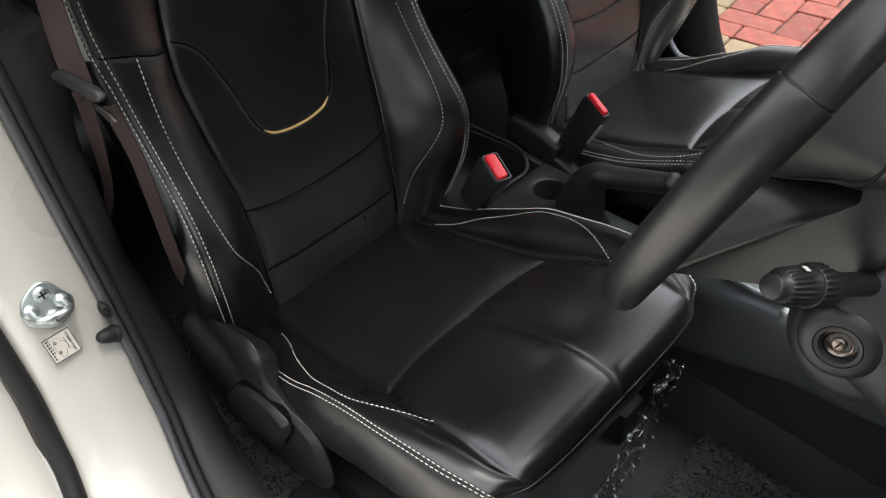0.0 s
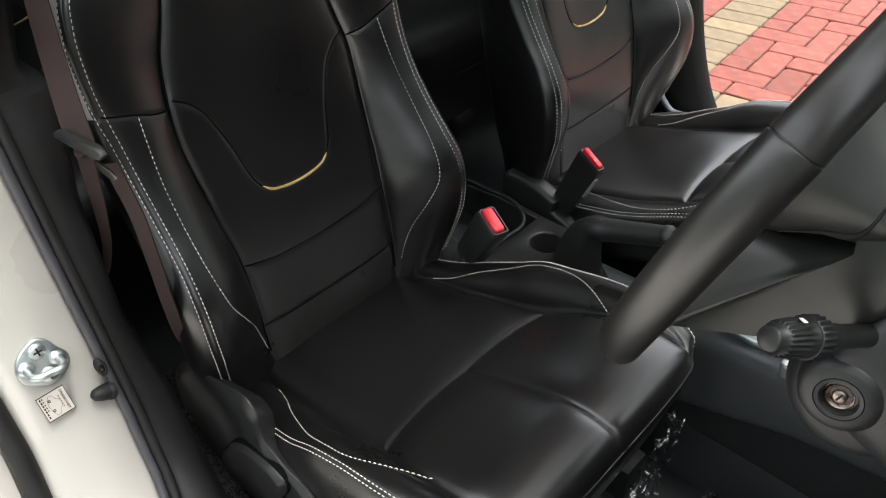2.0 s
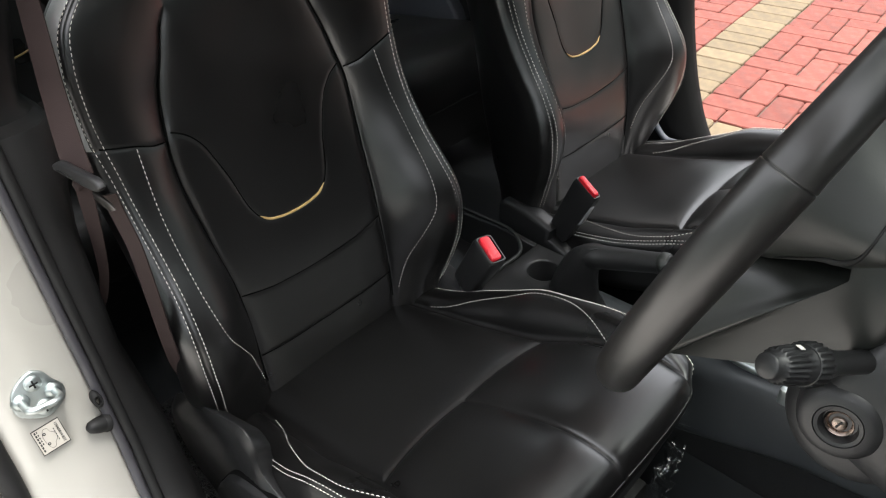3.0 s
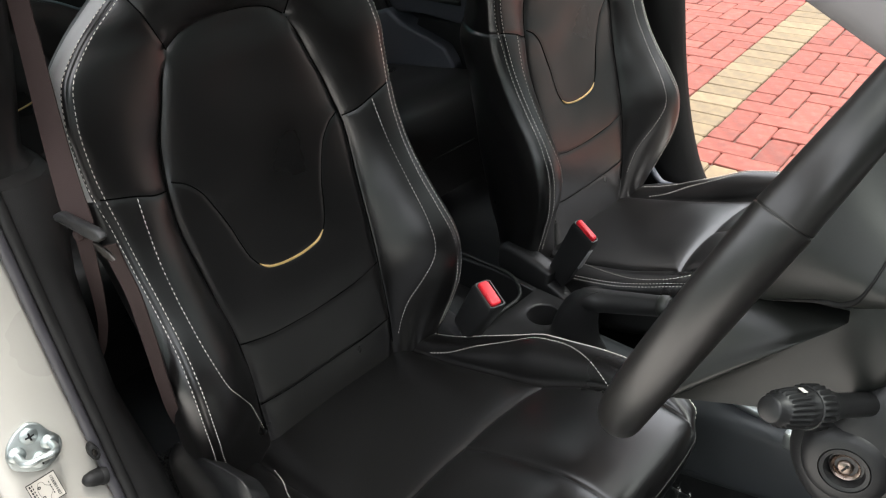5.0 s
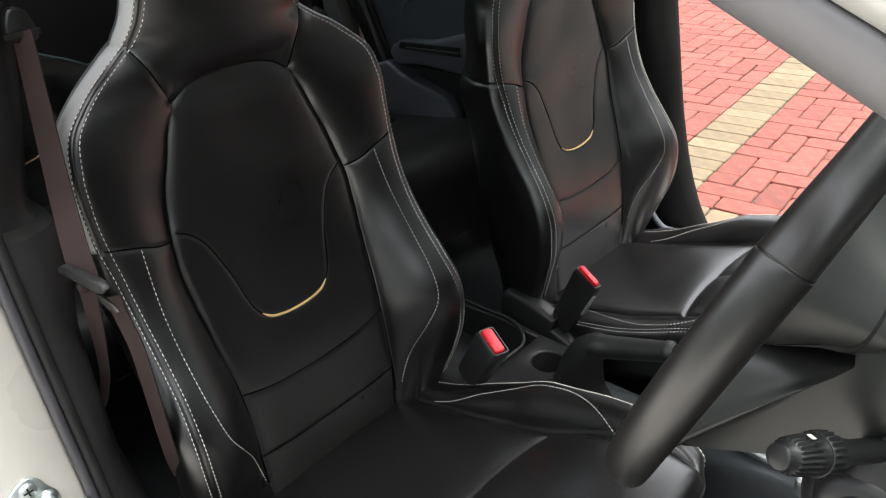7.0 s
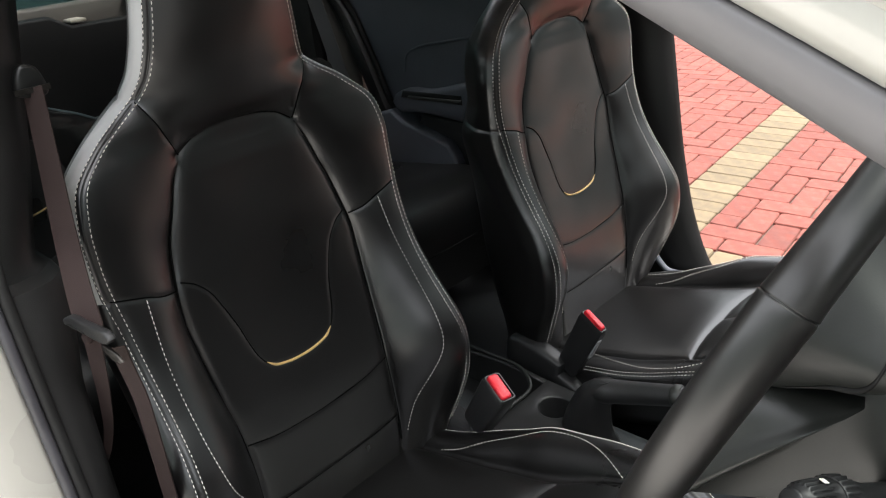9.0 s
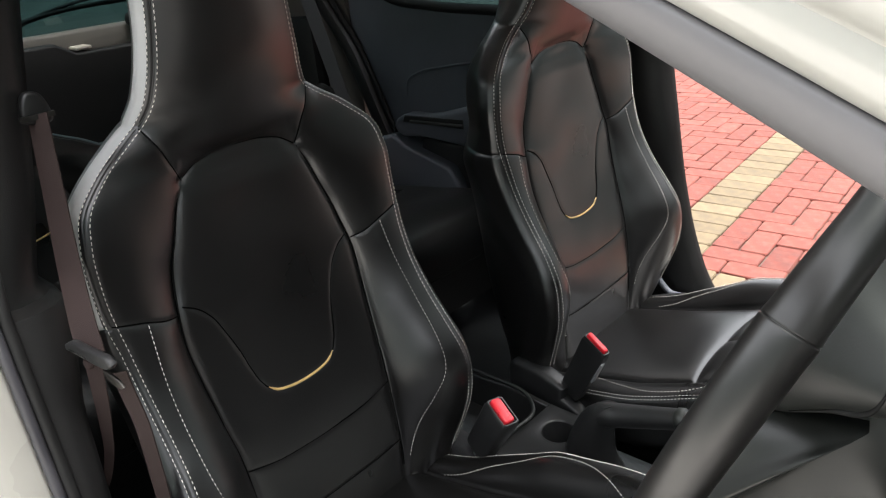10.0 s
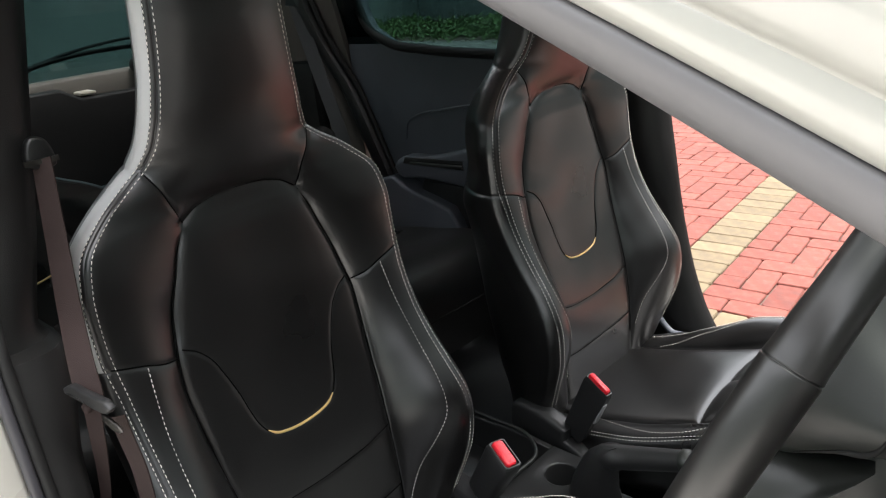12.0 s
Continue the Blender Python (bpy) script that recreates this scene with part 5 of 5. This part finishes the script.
grip = part("grip", tube(bm_new(), [(0.165, 0, 0.545), (0.180, 0, 0.555), (0.205, 0, 0.5645), (0.206, 0, 0.565), (0.235, 0, 0.5755), (0.30, 0, 0.600), (0.312, 0, 0.604), (0.318, 0, 0.606)], [0.012, 0.0185, 0.0192, 0.0184, 0.0172, 0.0152, 0.0150, 0.012], 22), PLASTIC, brake)
part("collar", tube(bm_new(), [(0.303, 0, 0.601), (0.305, 0, 0.6017), (0.312, 0, 0.604), (0.316, 0, 0.6053)], [0.0152, 0.0163, 0.0163, 0.014], 22), PLASTIC_SMOOTH, grip)
part("release_button", tube(bm_new(), [(0.314, 0, 0.6046), (0.326, 0, 0.6086), (0.329, 0, 0.6096)], [0.007, 0.007, 0.004], 16), PLASTIC_SMOOTH, grip)

# ---- belt buckles ----


def buckle(top, foot, turn, label, deep=1.0, long=1.0):
    """A buckle: its shell, red button, rim and stalk. The axis runs from foot to top."""
    b = thing("belt_buckle", label, "belt buckle", "front belt buckles")
    top, foot = Vector(top), Vector(foot)
    up = (top - foot).normalized()
    a = Matrix.Rotation(radians(turn), 3, "Z") @ Vector((1, 0, 0))
    a = (a - a.dot(up) * up).normalized()
    c = up.cross(a)
    m = Matrix.Translation(top) @ Matrix((a, c, up)).transposed().to_4x4() @ Matrix.Diagonal((1.2, 1.2 * deep, 1.2 * long, 1))
    bm = bm_new()
    loft(bm, [[(x * w, y * d, z) for x, y in ((-1, -0.8), (-0.85, -1), (0.85, -1), (1, -0.8), (1, 0.8), (0.85, 1), (-0.85, 1), (-1, 0.8))] for z, w, d in ((-0.082, 0.0155, 0.010), (-0.075, 0.0185, 0.0125), (-0.004, 0.0215, 0.0135), (-0.001, 0.0205, 0.0128))])
    part("shell", moved(bm, m), PLASTIC, b)
    bm = bm_new()
    loft(bm, [[(x * w, y * d, z) for x, y in ((-1, -0.7), (-0.9, -1), (0.9, -1), (1, -0.7), (1, 0.7), (0.9, 1), (-0.9, 1), (-1, 0.7))] for z, w, d in ((-0.006, 0.0208, 0.0130), (0.0015, 0.0208, 0.0130), (0.003, 0.0198, 0.0120), (0.003, 0.0182, 0.0105), (-0.003, 0.018, 0.010))], True, False)
    part("rim", moved(bm, m), BUCKLE_GREY, b)
    bm = bm_new()
    slab(bm, [(-0.0150, -0.0100), (0.0150, -0.0100), (0.0178, -0.0070), (0.0178, 0.0030), (0.0150, 0.0060), (-0.0150, 0.0060), (-0.0178, 0.0030), (-0.0178, -0.0070)], -0.006, 0.0072, 0.0024, 3, axis="z")
    part("release_button", moved(bm, m), RED, b, "bright red release button")
    bm = bm_new()
    box(bm, (-0.0165, 0.0052, -0.004), (0.0165, 0.0092, 0.0012), 0.001)
    part("tongue_slot", moved(bm, m), RUBBER, b)
    bm = bm_new()
    box(bm, (-0.010, -0.0042, -0.12), (0.010, 0.0042, -0.076), 0.002)
    part("stalk", moved(bm, m), RUBBER, b)
    part("rivet", lathe(bm_new(), [(0.003, 0.0), (0.003, 0.0015), (0.0015, 0.0025)], 12, m @ Matrix.Translation((0, -0.0042, -0.088)) @ Matrix.Rotation(radians(90), 4, "X")), STEEL, b)
    if deep < 1:
        part("label", moved(box(bm_new(), (0.0200, -0.009, -0.042), (0.0226, 0.007, -0.012), 0.0008), m), mat("pale_label", (0.30, 0.30, 0.31), 0.4), b, "pale grey paper label")
    return b


buckle((0.083, -0.112, 0.584), (0.036, -0.118, 0.496), -10, "black belt buckle with a red button beside the driver's cushion")
buckle((0.103, 0.112, 0.590), (0.045, 0.122, 0.470), -10, "black belt buckle with a red button, standing tall", 0.50, 1.4)

GLOSS_BLACK = mat("glossy_black_plastic", (0.006, 0.006, 0.006), 0.3, vary=0.1)
# ---- driver's belt ----
belt = thing("seat_belt", "taupe woven driver's seat belt hanging from the pillar", "seat belt")
up_pts = spline([(-0.105, -0.543, 1.118), (-0.093, -0.554, 1.05), (-0.055, -0.575, 0.965), (-0.022, -0.588, 0.930), (-0.004, -0.594, 0.912)], 26)
part("webbing", ribbon(bm_new(), up_pts, [(0.019 * s, 0.0096 * s, 0.003) for s in np.linspace(0.58, 0.80, 26)]), BELT, belt)
lo_pts = spline([(-0.008, -0.592, 0.912), (-0.022, -0.590, 0.889), (-0.032, -0.590, 0.8585), (-0.053, -0.590, 0.798), (-0.066, -0.593, 0.756), (-0.075, -0.602, 0.722), (-0.084, -0.622, 0.690), (-0.090, -0.650, 0.665)], 60)
# the belt is twisted: narrow where it is seen edge on
acr = [(w, 0.004, 0.4 * w) for w in np.interp(lo_pts[:, 2], [0.30, 0.50, 0.561, 0.626, 0.68, 0.74, 0.789, 0.835, 0.90], [0.020, 0.018, 0.015, 0.010, 0.005, 0.004, 0.006, 0.0095, 0.0135])]
part("lower_webbing", ribbon(bm_new(), lo_pts, acr), BELT, belt)
in_pts = spline([(0.036, -0.588, 0.902), (0.034, -0.585, 0.872), (0.036, -0.583, 0.847), (0.030, -0.581, 0.803), (0.022, -0.579, 0.770), (0.006, -0.576, 0.70), (-0.010, -0.570, 0.63), (-0.022, -0.556, 0.57), (-0.03, -0.545, 0.5)], 40)
part("lap_webbing", ribbon(bm_new(), in_pts, [(0.0115, 0.003, 0.0045)] * 40), BELT, belt)
part("pillar_guide", slab(bm_new(), [(-0.557, 1.112), (-0.555, 1.128), (-0.547, 1.140), (-0.536, 1.138), (-0.529, 1.124), (-0.529, 1.110), (-0.545, 1.108)], -0.118, -0.106, 0.004, 3, axis="x", round_n=36), GLOSS_BLACK, belt, "black oval belt guide")
part("guide_plate", slab(bm_new(), [(-0.560, 1.114), (-0.560, 1.119), (-0.527, 1.119), (-0.527, 1.114)], -0.106, -0.103, 0.0, axis="x"), DARK_STEEL, belt, "dull metal guide edge")
tongue = thing("belt_tongue", "black plastic belt tongue with a steel blade on the belt", "belt tongue")
GRIP = [(-0.044, 0.912), (-0.023, 0.922), (0.0066, 0.926), (0.045, 0.932), (0.063, 0.9335), (0.069, 0.930), (0.063, 0.9235), (0.050, 0.918), (0.034, 0.915), (-0.004, 0.911), (-0.031, 0.907), (-0.045, 0.9065)]
part("tongue_grip", slab(bm_new(), GRIP, -0.604, -0.596, 0.003, 4, round_n=60), PLASTIC, tongue)
# black strip laid on the grip paints the slot's shade
part("belt_slot", slab(bm_new(), [(-0.036, 0.9095), (-0.026, 0.9125), (0.010, 0.9165), (0.010, 0.9145), (-0.024, 0.9095)], -0.6046, -0.602, 0.0004, 1), RUBBER, tongue, "black strip painting the shade in the belt slot")
part("blade", slab(bm_new(), [(0.036, 0.911), (0.043, 0.9127), (0.0675, 0.9125), (0.076, 0.9079), (0.0686, 0.9035), (0.0525, 0.9010), (0.0348, 0.9035)], -0.601, -0.598, 0.001, 2), DARK_STEEL, tongue, "polished steel blade")
part("stop_button", lathe(bm_new(), [(0.006, -0.002), (0.006, 0.002), (0.004, 0.004)], 16, pose(-0.022, -0.594, 0.893, 90, 0, 0)), BELT, tongue, "small taupe stop button")

# ---- floor mats ----
COIL = mat("black_coil_mat", (0.12, 0.12, 0.118), 0.42, bump=1.0, scale=420, vary=0.3, blotch=60)


def coil_mat(name, label, x0, x1, y0, y1, z, count, slope=None):
    """A mat of many small vinyl curls on a thin backing."""
    mt = thing(name, label, "floor mat", "coil floor mats")
    bm = bm_new()
    box(bm, (x0, y0, z), (x1, y1, z + 0.004), 0.0015)
    part("backing", bm, RUBBER, mt)
    rnd = random.Random(5 + count)
    verts, faces = [], []
    for _ in range(count):
        c = Vector((rnd.uniform(x0, x1), rnd.uniform(y0, y1), z + 0.004 + rnd.uniform(0, 0.006)))
        ax = Vector((rnd.gauss(0, 1), rnd.gauss(0, 1), rnd.gauss(0, 0.6))).normalized()
        u = ax.orthogonal().normalized()
        w = ax.cross(u)
        r, ph, tr = rnd.uniform(0.002, 0.0042), rnd.uniform(0, 6.28), 0.0006
        span = rnd.uniform(3.2, 5.6)
        k0 = len(verts)
        for k in range(7):
            a = ph + span * k / 6
            e = u * math.cos(a) + w * math.sin(a)
            p = c + e * r + ax * (0.0015 * k / 6)
            verts += [p + e * tr, p + ax * tr, p - e * tr]
        for k in range(6):
            for j in range(3):
                faces.append((k0 + 3 * k + j, k0 + 3 * k + (j + 1) % 3, k0 + 3 * k + 3 + (j + 1) % 3, k0 + 3 * k + 3 + j))
    mesh = bpy.data.meshes.new("mat_surface")
    mesh.from_pydata([tuple(p) for p in verts], [], faces)
    mesh.update()
    tagged(obj("mat_surface", mesh, COIL, mt, "curly black vinyl pile"), kind="stuff")
    return mt


coil_mat("floor_mat", "curly black vinyl floor mat in the driver's footwell", 0.484, 0.80, -0.40, -0.097, 0.268, 16000)
coil_mat("floor_mat", "curly black vinyl floor mat behind the driver's seat", -0.34, 0.10, -0.645, -0.40, 0.268, 13000)

# crinkled clear wrap hanging under the driver's cushion
FILM = tinted_glass("clear_crinkled_film", (0.72, 0.73, 0.74), 0.10, 0.16)
wrap = thing("plastic_wrap", "crinkled clear plastic wrap hanging below the driver's cushion", "plastic wrap")
bm = bm_new()
rows = []
for i in range(80):
    s = i / 79
    row = []
    for j in range(20):
        t = j / 19
        p = Vector((0.432 + (0.014 + 0.012 * s) * t, -0.165 - 0.15 * s + 0.014 * t, 0.490 - 0.17 * s ** 0.9 - (0.020 + 0.03 * s) * t))
        d = noise.noise_vector(p * 50) * 0.010 + noise.noise_vector(p * 130) * 0.005 + noise.noise_vector(p * 300) * 0.0015
        row.append(p + d)
    rows.append(row)
loft(bm, rows, False, False)
part("film", bm, FILM, wrap, "", False)

# dashboard end and bulkhead that close the car in front
bm = slab(bm_new(), [(0.72, 0.62), (0.69, 0.80), (0.70, 0.93), (0.76, 1.0), (0.95, 1.045), (1.25, 1.03), (1.25, 0.262), (1.05, 0.262), (0.95, 0.45)], -0.60, 0.66, 0.03, 4)
structure("dashboard", bm, PLASTIC, "black plastic dashboard", "dashboard")
bm = bm_new()
loft(bm, [[(1.15, -0.60, 1.03), (1.15, 0.60, 1.03), (1.156, 0.60, 1.03), (1.156, -0.60, 1.03)], [(0.36, -0.48, 1.375), (0.36, 0.48, 1.375), (0.366, 0.48, 1.378), (0.366, -0.48, 1.378)]])
part("windscreen", bm, DIMMING_GLASS, body, "unseen windscreen glass, tinted to dim light from ahead", False)
bm = bm_new()
tube(bm, [(1.15, 0.66, 1.0), (0.75, 0.62, 1.19), (0.36, 0.53, 1.36)], 0.035, 12)
part("windscreen_pillar", bm, PAINT, body, "ivory painted windscreen pillar")
bm = bm_new()
box(bm, (1.16, -0.72, 0.30), (1.95, 0.72, 0.98), 0.08, 4)
part("bonnet", bm, PAINT, body, "ivory painted bonnet")
for x in (1.55, -1.05):
    for y in (-0.70, 0.70):
        part("wheel", lathe(bm_new(), [(0.10, -0.08), (0.27, -0.085), (0.285, -0.05), (0.285, 0.05), (0.27, 0.085), (0.10, 0.08)], 40, pose(x, y, 0.285, 90, 0, 0)), RUBBER, body, "black rubber tyre")

# ---- yard outside ----
SAND = mat("sand_joint", (0.10, 0.075, 0.06), 0.95, bump=0.6, scale=400, vary=0.3, blotch=10)
plane_thing("ground", [(-80, -80, -0.012), (80, -80, -0.012), (80, 80, -0.012), (-80, 80, -0.012)], SAND, "paved yard with sandy joints", "ground")


# unseen pale ground, added to bounce light into the driver's side
BOUNCE_GROUND = mat("pale_bounce_ground", (0.60, 0.57, 0.53), 0.9, bump=0.4, scale=90, vary=0.12, blotch=2)
plane_thing("concrete_apron", [(-30, -40, -0.006), (30, -40, -0.006), (30, -0.75, -0.006), (-30, -0.75, -0.006)], BOUNCE_GROUND, "unseen pale ground added beside the car to bounce light", "apron")


def paver_mat(name, color, light, amount):
    m = mat(name, color, 0.88, bump=0.8, scale=260, vary=0.26, blotch=18)
    n, l = m.node_tree.nodes, m.node_tree.links
    b = n["Principled BSDF"]
    info = n.new("ShaderNodeObjectInfo")
    geo = n.new("ShaderNodeNewGeometry")
    add = n.new("ShaderNodeMath")
    add.operation = "ADD"
    l.new(info.outputs["Random"], add.inputs[0])
    l.new(geo.outputs["Random Per Island"], add.inputs[1])
    fr = n.new("ShaderNodeMath")
    fr.operation = "FRACT"
    l.new(add.outputs[0], fr.inputs[0])
    src = b.inputs["Base Color"].links[0].from_socket
    dust = n.new("ShaderNodeTexNoise")
    dust.inputs["Scale"].default_value = 22
    dust.inputs["Detail"].default_value = 6
    tc = n.new("ShaderNodeTexCoord")
    l.new(tc.outputs["Object"], dust.inputs["Vector"])
    mr = n.new("ShaderNodeMapRange")
    mr.inputs["From Min"].default_value, mr.inputs["From Max"].default_value = 0.45, 0.8
    mr.inputs["To Max"].default_value = amount
    l.new(dust.outputs[0], mr.inputs["Value"])
    mx = n.new("ShaderNodeMix")
    mx.data_type = "RGBA"
    mx.inputs[7].default_value = (*light, 1)
    l.new(mr.outputs[0], mx.inputs[0])
    l.new(src, mx.inputs[6])
    hs = n.new("ShaderNodeHueSaturation")
    v = n.new("ShaderNodeMapRange")
    v.inputs["To Min"].default_value, v.inputs["To Max"].default_value = 0.82, 1.16
    l.new(fr.outputs[0], v.inputs["Value"])
    l.new(v.outputs[0], hs.inputs["Value"])
    l.new(mx.outputs[2], hs.inputs["Color"])
    l.new(hs.outputs[0], b.inputs["Base Color"])
    return m


RED_PAVER = paver_mat("red_concrete_paver", (0.158, 0.041, 0.029), (0.27, 0.15, 0.118), 0.28)
YELLOW_PAVER = paver_mat("yellow_concrete_paver", (0.152, 0.114, 0.066), (0.10, 0.073, 0.048), 0.6)
PITCH = 0.105
PAVE = Matrix.Translation((-0.459, 2.188, 0)) @ Matrix.Rotation(7.9334, 4, "Z") @ Matrix.Diagonal((1, -1, 1, 1))
pavement = tagged(new("pavement"), "red concrete brick paving with yellow bands", "paving", kind="structure")
rnd = random.Random(11)


def brick_mesh(name, a, b, seed, material):
    """A worn paver: bevelled, slightly uneven rims."""
    r = random.Random(seed)
    g = 0.0050
    lo, hi = (g / 2, g / 2), (a - g / 2, b - g / 2)
    e = 0.0032
    low = [(lo[0], lo[1]), (hi[0], lo[1]), (hi[0], hi[1]), (lo[0], hi[1])]
    top = [(lo[0] + e, lo[1] + e), (hi[0] - e, lo[1] + e), (hi[0] - e, hi[1] - e), (lo[0] + e, hi[1] - e)]

    def ring(pts, z, w):
        out = []
        for i in range(4):
            p, q = pts[i], pts[(i + 1) % 4]
            for t in (0.06, 0.5, 0.94):
                out.append((p[0] + (q[0] - p[0]) * t + r.uniform(-w, w), p[1] + (q[1] - p[1]) * t + r.uniform(-w, w), z + r.uniform(-w, w) * 0.4))
        return out
    mesh = bpy.data.meshes.new(name)
    v = ring(low, -0.02, 0.0008) + ring(low, -0.004, 0.0012) + ring(top, 0.0, 0.0008)
    f = [tuple(range(24, 36))]
    for k in (0, 12):
        for i in range(12):
            j = (i + 1) % 12
            f.append((k + i, k + j, k + 12 + j, k + 12 + i))
    mesh.from_pydata(v, [], f)
    mesh.update()
    mesh.materials.append(material)
    return mesh


long_u = [brick_mesh("paver", 2 * PITCH, PITCH, k, RED_PAVER) for k in range(6)]
long_v = [brick_mesh("paver", PITCH, 2 * PITCH, k + 20, RED_PAVER) for k in range(6)]
half_b = [brick_mesh("paver", PITCH, PITCH, k + 40, RED_PAVER) for k in range(3)]
yel_v = [brick_mesh("paver", PITCH, 2 * PITCH, k + 60, YELLOW_PAVER) for k in range(6)]
yel_u = [brick_mesh("paver", 2 * PITCH, PITCH, k + 80, YELLOW_PAVER) for k in range(6)]
near = []


def lay(u, v, mesh):
    spot = PAVE @ Matrix.Translation((u * PITCH + rnd.uniform(-0.0015, 0.0015), v * PITCH + rnd.uniform(-0.0015, 0.0015), rnd.uniform(-0.002, 0.002))) @ Matrix.Rotation(rnd.uniform(-0.006, 0.006), 4, "Z")
    p = spot.translation
    key = (p.x + 0.1) ** 2 + ((p.y - 2.1) * 0.8) ** 2
    near.append((key, spot, mesh))


U0, U1, V0, V1 = -16, 44, -26, 20


taken = set()


def red_field(ua, ub, va, vb):
    for u in range(ua, ub):
        for v in range(va, vb):
            if (u, v) in taken:
                continue
            # pattern: cell (u, v) belongs to a lying (v) or a standing (u) brick
            k = (u + v) % 4
            if k == 3 and v + 1 < vb:
                lay(u, v, rnd.choice(long_v)); taken.update({(u, v), (u, v + 1)})
            elif k == 1 and u + 1 < ub and (u + 1, v) not in taken:
                lay(u, v, rnd.choice(long_u)); taken.update({(u, v), (u + 1, v)})
    for u in range(ua, ub):
        for v in range(va, vb):
            if (u, v) not in taken:
                lay(u, v, rnd.choice(half_b)); taken.add((u, v))


for u in range(U0, U1):
    lay(u, -2, rnd.choice(yel_v))
    taken.update({(u, -2), (u, -1)})
for v in list(range(0, V1)) + list(range(V0, -2)):
    lay(-8, v, rnd.choice(yel_u))
    taken.update({(-8, v), (-7, v)})
red_field(-6, U1, 0, V1)
red_field(-6, U1, V0, -2)
red_field(U0, -8, 0, V1)
red_field(U0, -8, V0, -2)
near.sort(key=lambda q: q[0])
for key, spot, mesh in near[:290]:
    ob = new("paver", mesh)
    ob.parent = pavement
    ob.matrix_basis = spot
verts, faces, mats = [], [], []
for key, spot, mesh in near[290:]:
    k = len(verts)
    verts += [tuple(spot @ q.co) for q in mesh.vertices]
    faces += [tuple(k + i for i in q.vertices) for q in mesh.polygons]
    mats += [0 if mesh.materials[0] == RED_PAVER else 1] * len(mesh.polygons)
mesh = bpy.data.meshes.new("far_pavers")
mesh.from_pydata(verts, [], faces)
mesh.materials.append(RED_PAVER)
mesh.materials.append(YELLOW_PAVER)
mesh.polygons.foreach_set("material_index", mats)
mesh.update()
ob = new("far_pavers", mesh)
ob.parent = pavement
tagged(ob, "red and yellow concrete pavers", kind="stuff")

# hedge border, lawn strip and walls round the yard; three unseen walls block sky
LEAF = mat("hedge_leaf", (0.07, 0.13, 0.035), 0.6, vary=0.5, blotch=9)
WALL = mat("grey_green_wall", (0.16, 0.20, 0.19), 0.9, bump=0.4, scale=60, vary=0.2, blotch=1.2)
PATH = mat("grey_concrete", (0.17, 0.165, 0.155), 0.9, bump=0.4, scale=90, vary=0.15, blotch=2)
plane_thing("concrete_path", [(-30, 4.8, -0.004), (8, 4.8, -0.004), (8, 9.0, -0.004), (-30, 9.0, -0.004)], PATH, "grey concrete path along the yard", "path")
rl = random.Random(3)
verts, faces = [], []
for _ in range(26000):
    x, y = rl.uniform(-13, 1), rl.gauss(10.0, 0.5)
    h = 0.22 + 0.16 * noise.noise(Vector((x * 1.1, y * 1.1, 0))) + 0.12 * noise.noise(Vector((x * 4, y * 4, 3)))
    p = Vector((x, y, max(0.02, rl.uniform(0.0, max(h, 0.08)))))
    d = Vector((rl.gauss(0, 1), rl.gauss(0, 1), rl.gauss(0.4, 0.7))).normalized()
    w = d.orthogonal().normalized() * rl.uniform(0.014, 0.03)
    d *= rl.uniform(0.04, 0.09)
    k = len(verts)
    verts += [p, p + d * 0.5 + w, p + d, p + d * 0.5 - w]
    faces.append((k, k + 1, k + 2, k + 3))
mesh = bpy.data.meshes.new("hedge")
mesh.from_pydata([tuple(p) for p in verts], [], faces)
mesh.update()
tagged(obj("hedge", mesh, LEAF, None, "", False), "low green hedge along the yard border", "hedge", kind="stuff")
bm = bm_new()
box(bm, (-18, 13.0, -0.02), (11.3, 13.3, 4.2))
structure("wall_yard_side", bm, WALL, "grey-green yard wall behind the hedge", "wall")
bm = bm_new()
box(bm, (-13.3, -5.0, -0.02), (-13.0, 13, 3.4))
structure("wall_yard_back", bm, WALL, "grey-green yard wall behind the car", "wall")
# unseen wall, added to keep low sky off the backrests
bm = bm_new()
box(bm, (11.0, -5.0, -0.02), (11.3, 13, 8.0))
structure("wall_yard_front", bm, WALL, "unseen grey-green wall added ahead of the car to block low sky", "wall")
# unseen wall behind the camera, added to cut bright sky from reflections
bm = bm_new()
box(bm, (-13.3, -5.3, -0.02), (11.3, -5.0, 3.4))
structure("wall_yard_near", bm, WALL, "unseen grey-green wall added beside the car to block low sky", "wall")
# unseen upper wall, added to darken the passenger backrest's reflection
bm = bm_new()
box(bm, (4.0, 13.0, 4.2), (11.3, 13.3, 8.0))
box(bm, (4.0, 12.96, 4.12), (11.0, 13.0, 4.2))
structure("wall_yard_corner", bm, WALL, "unseen upper wall added at the yard corner to block sky", "wall")
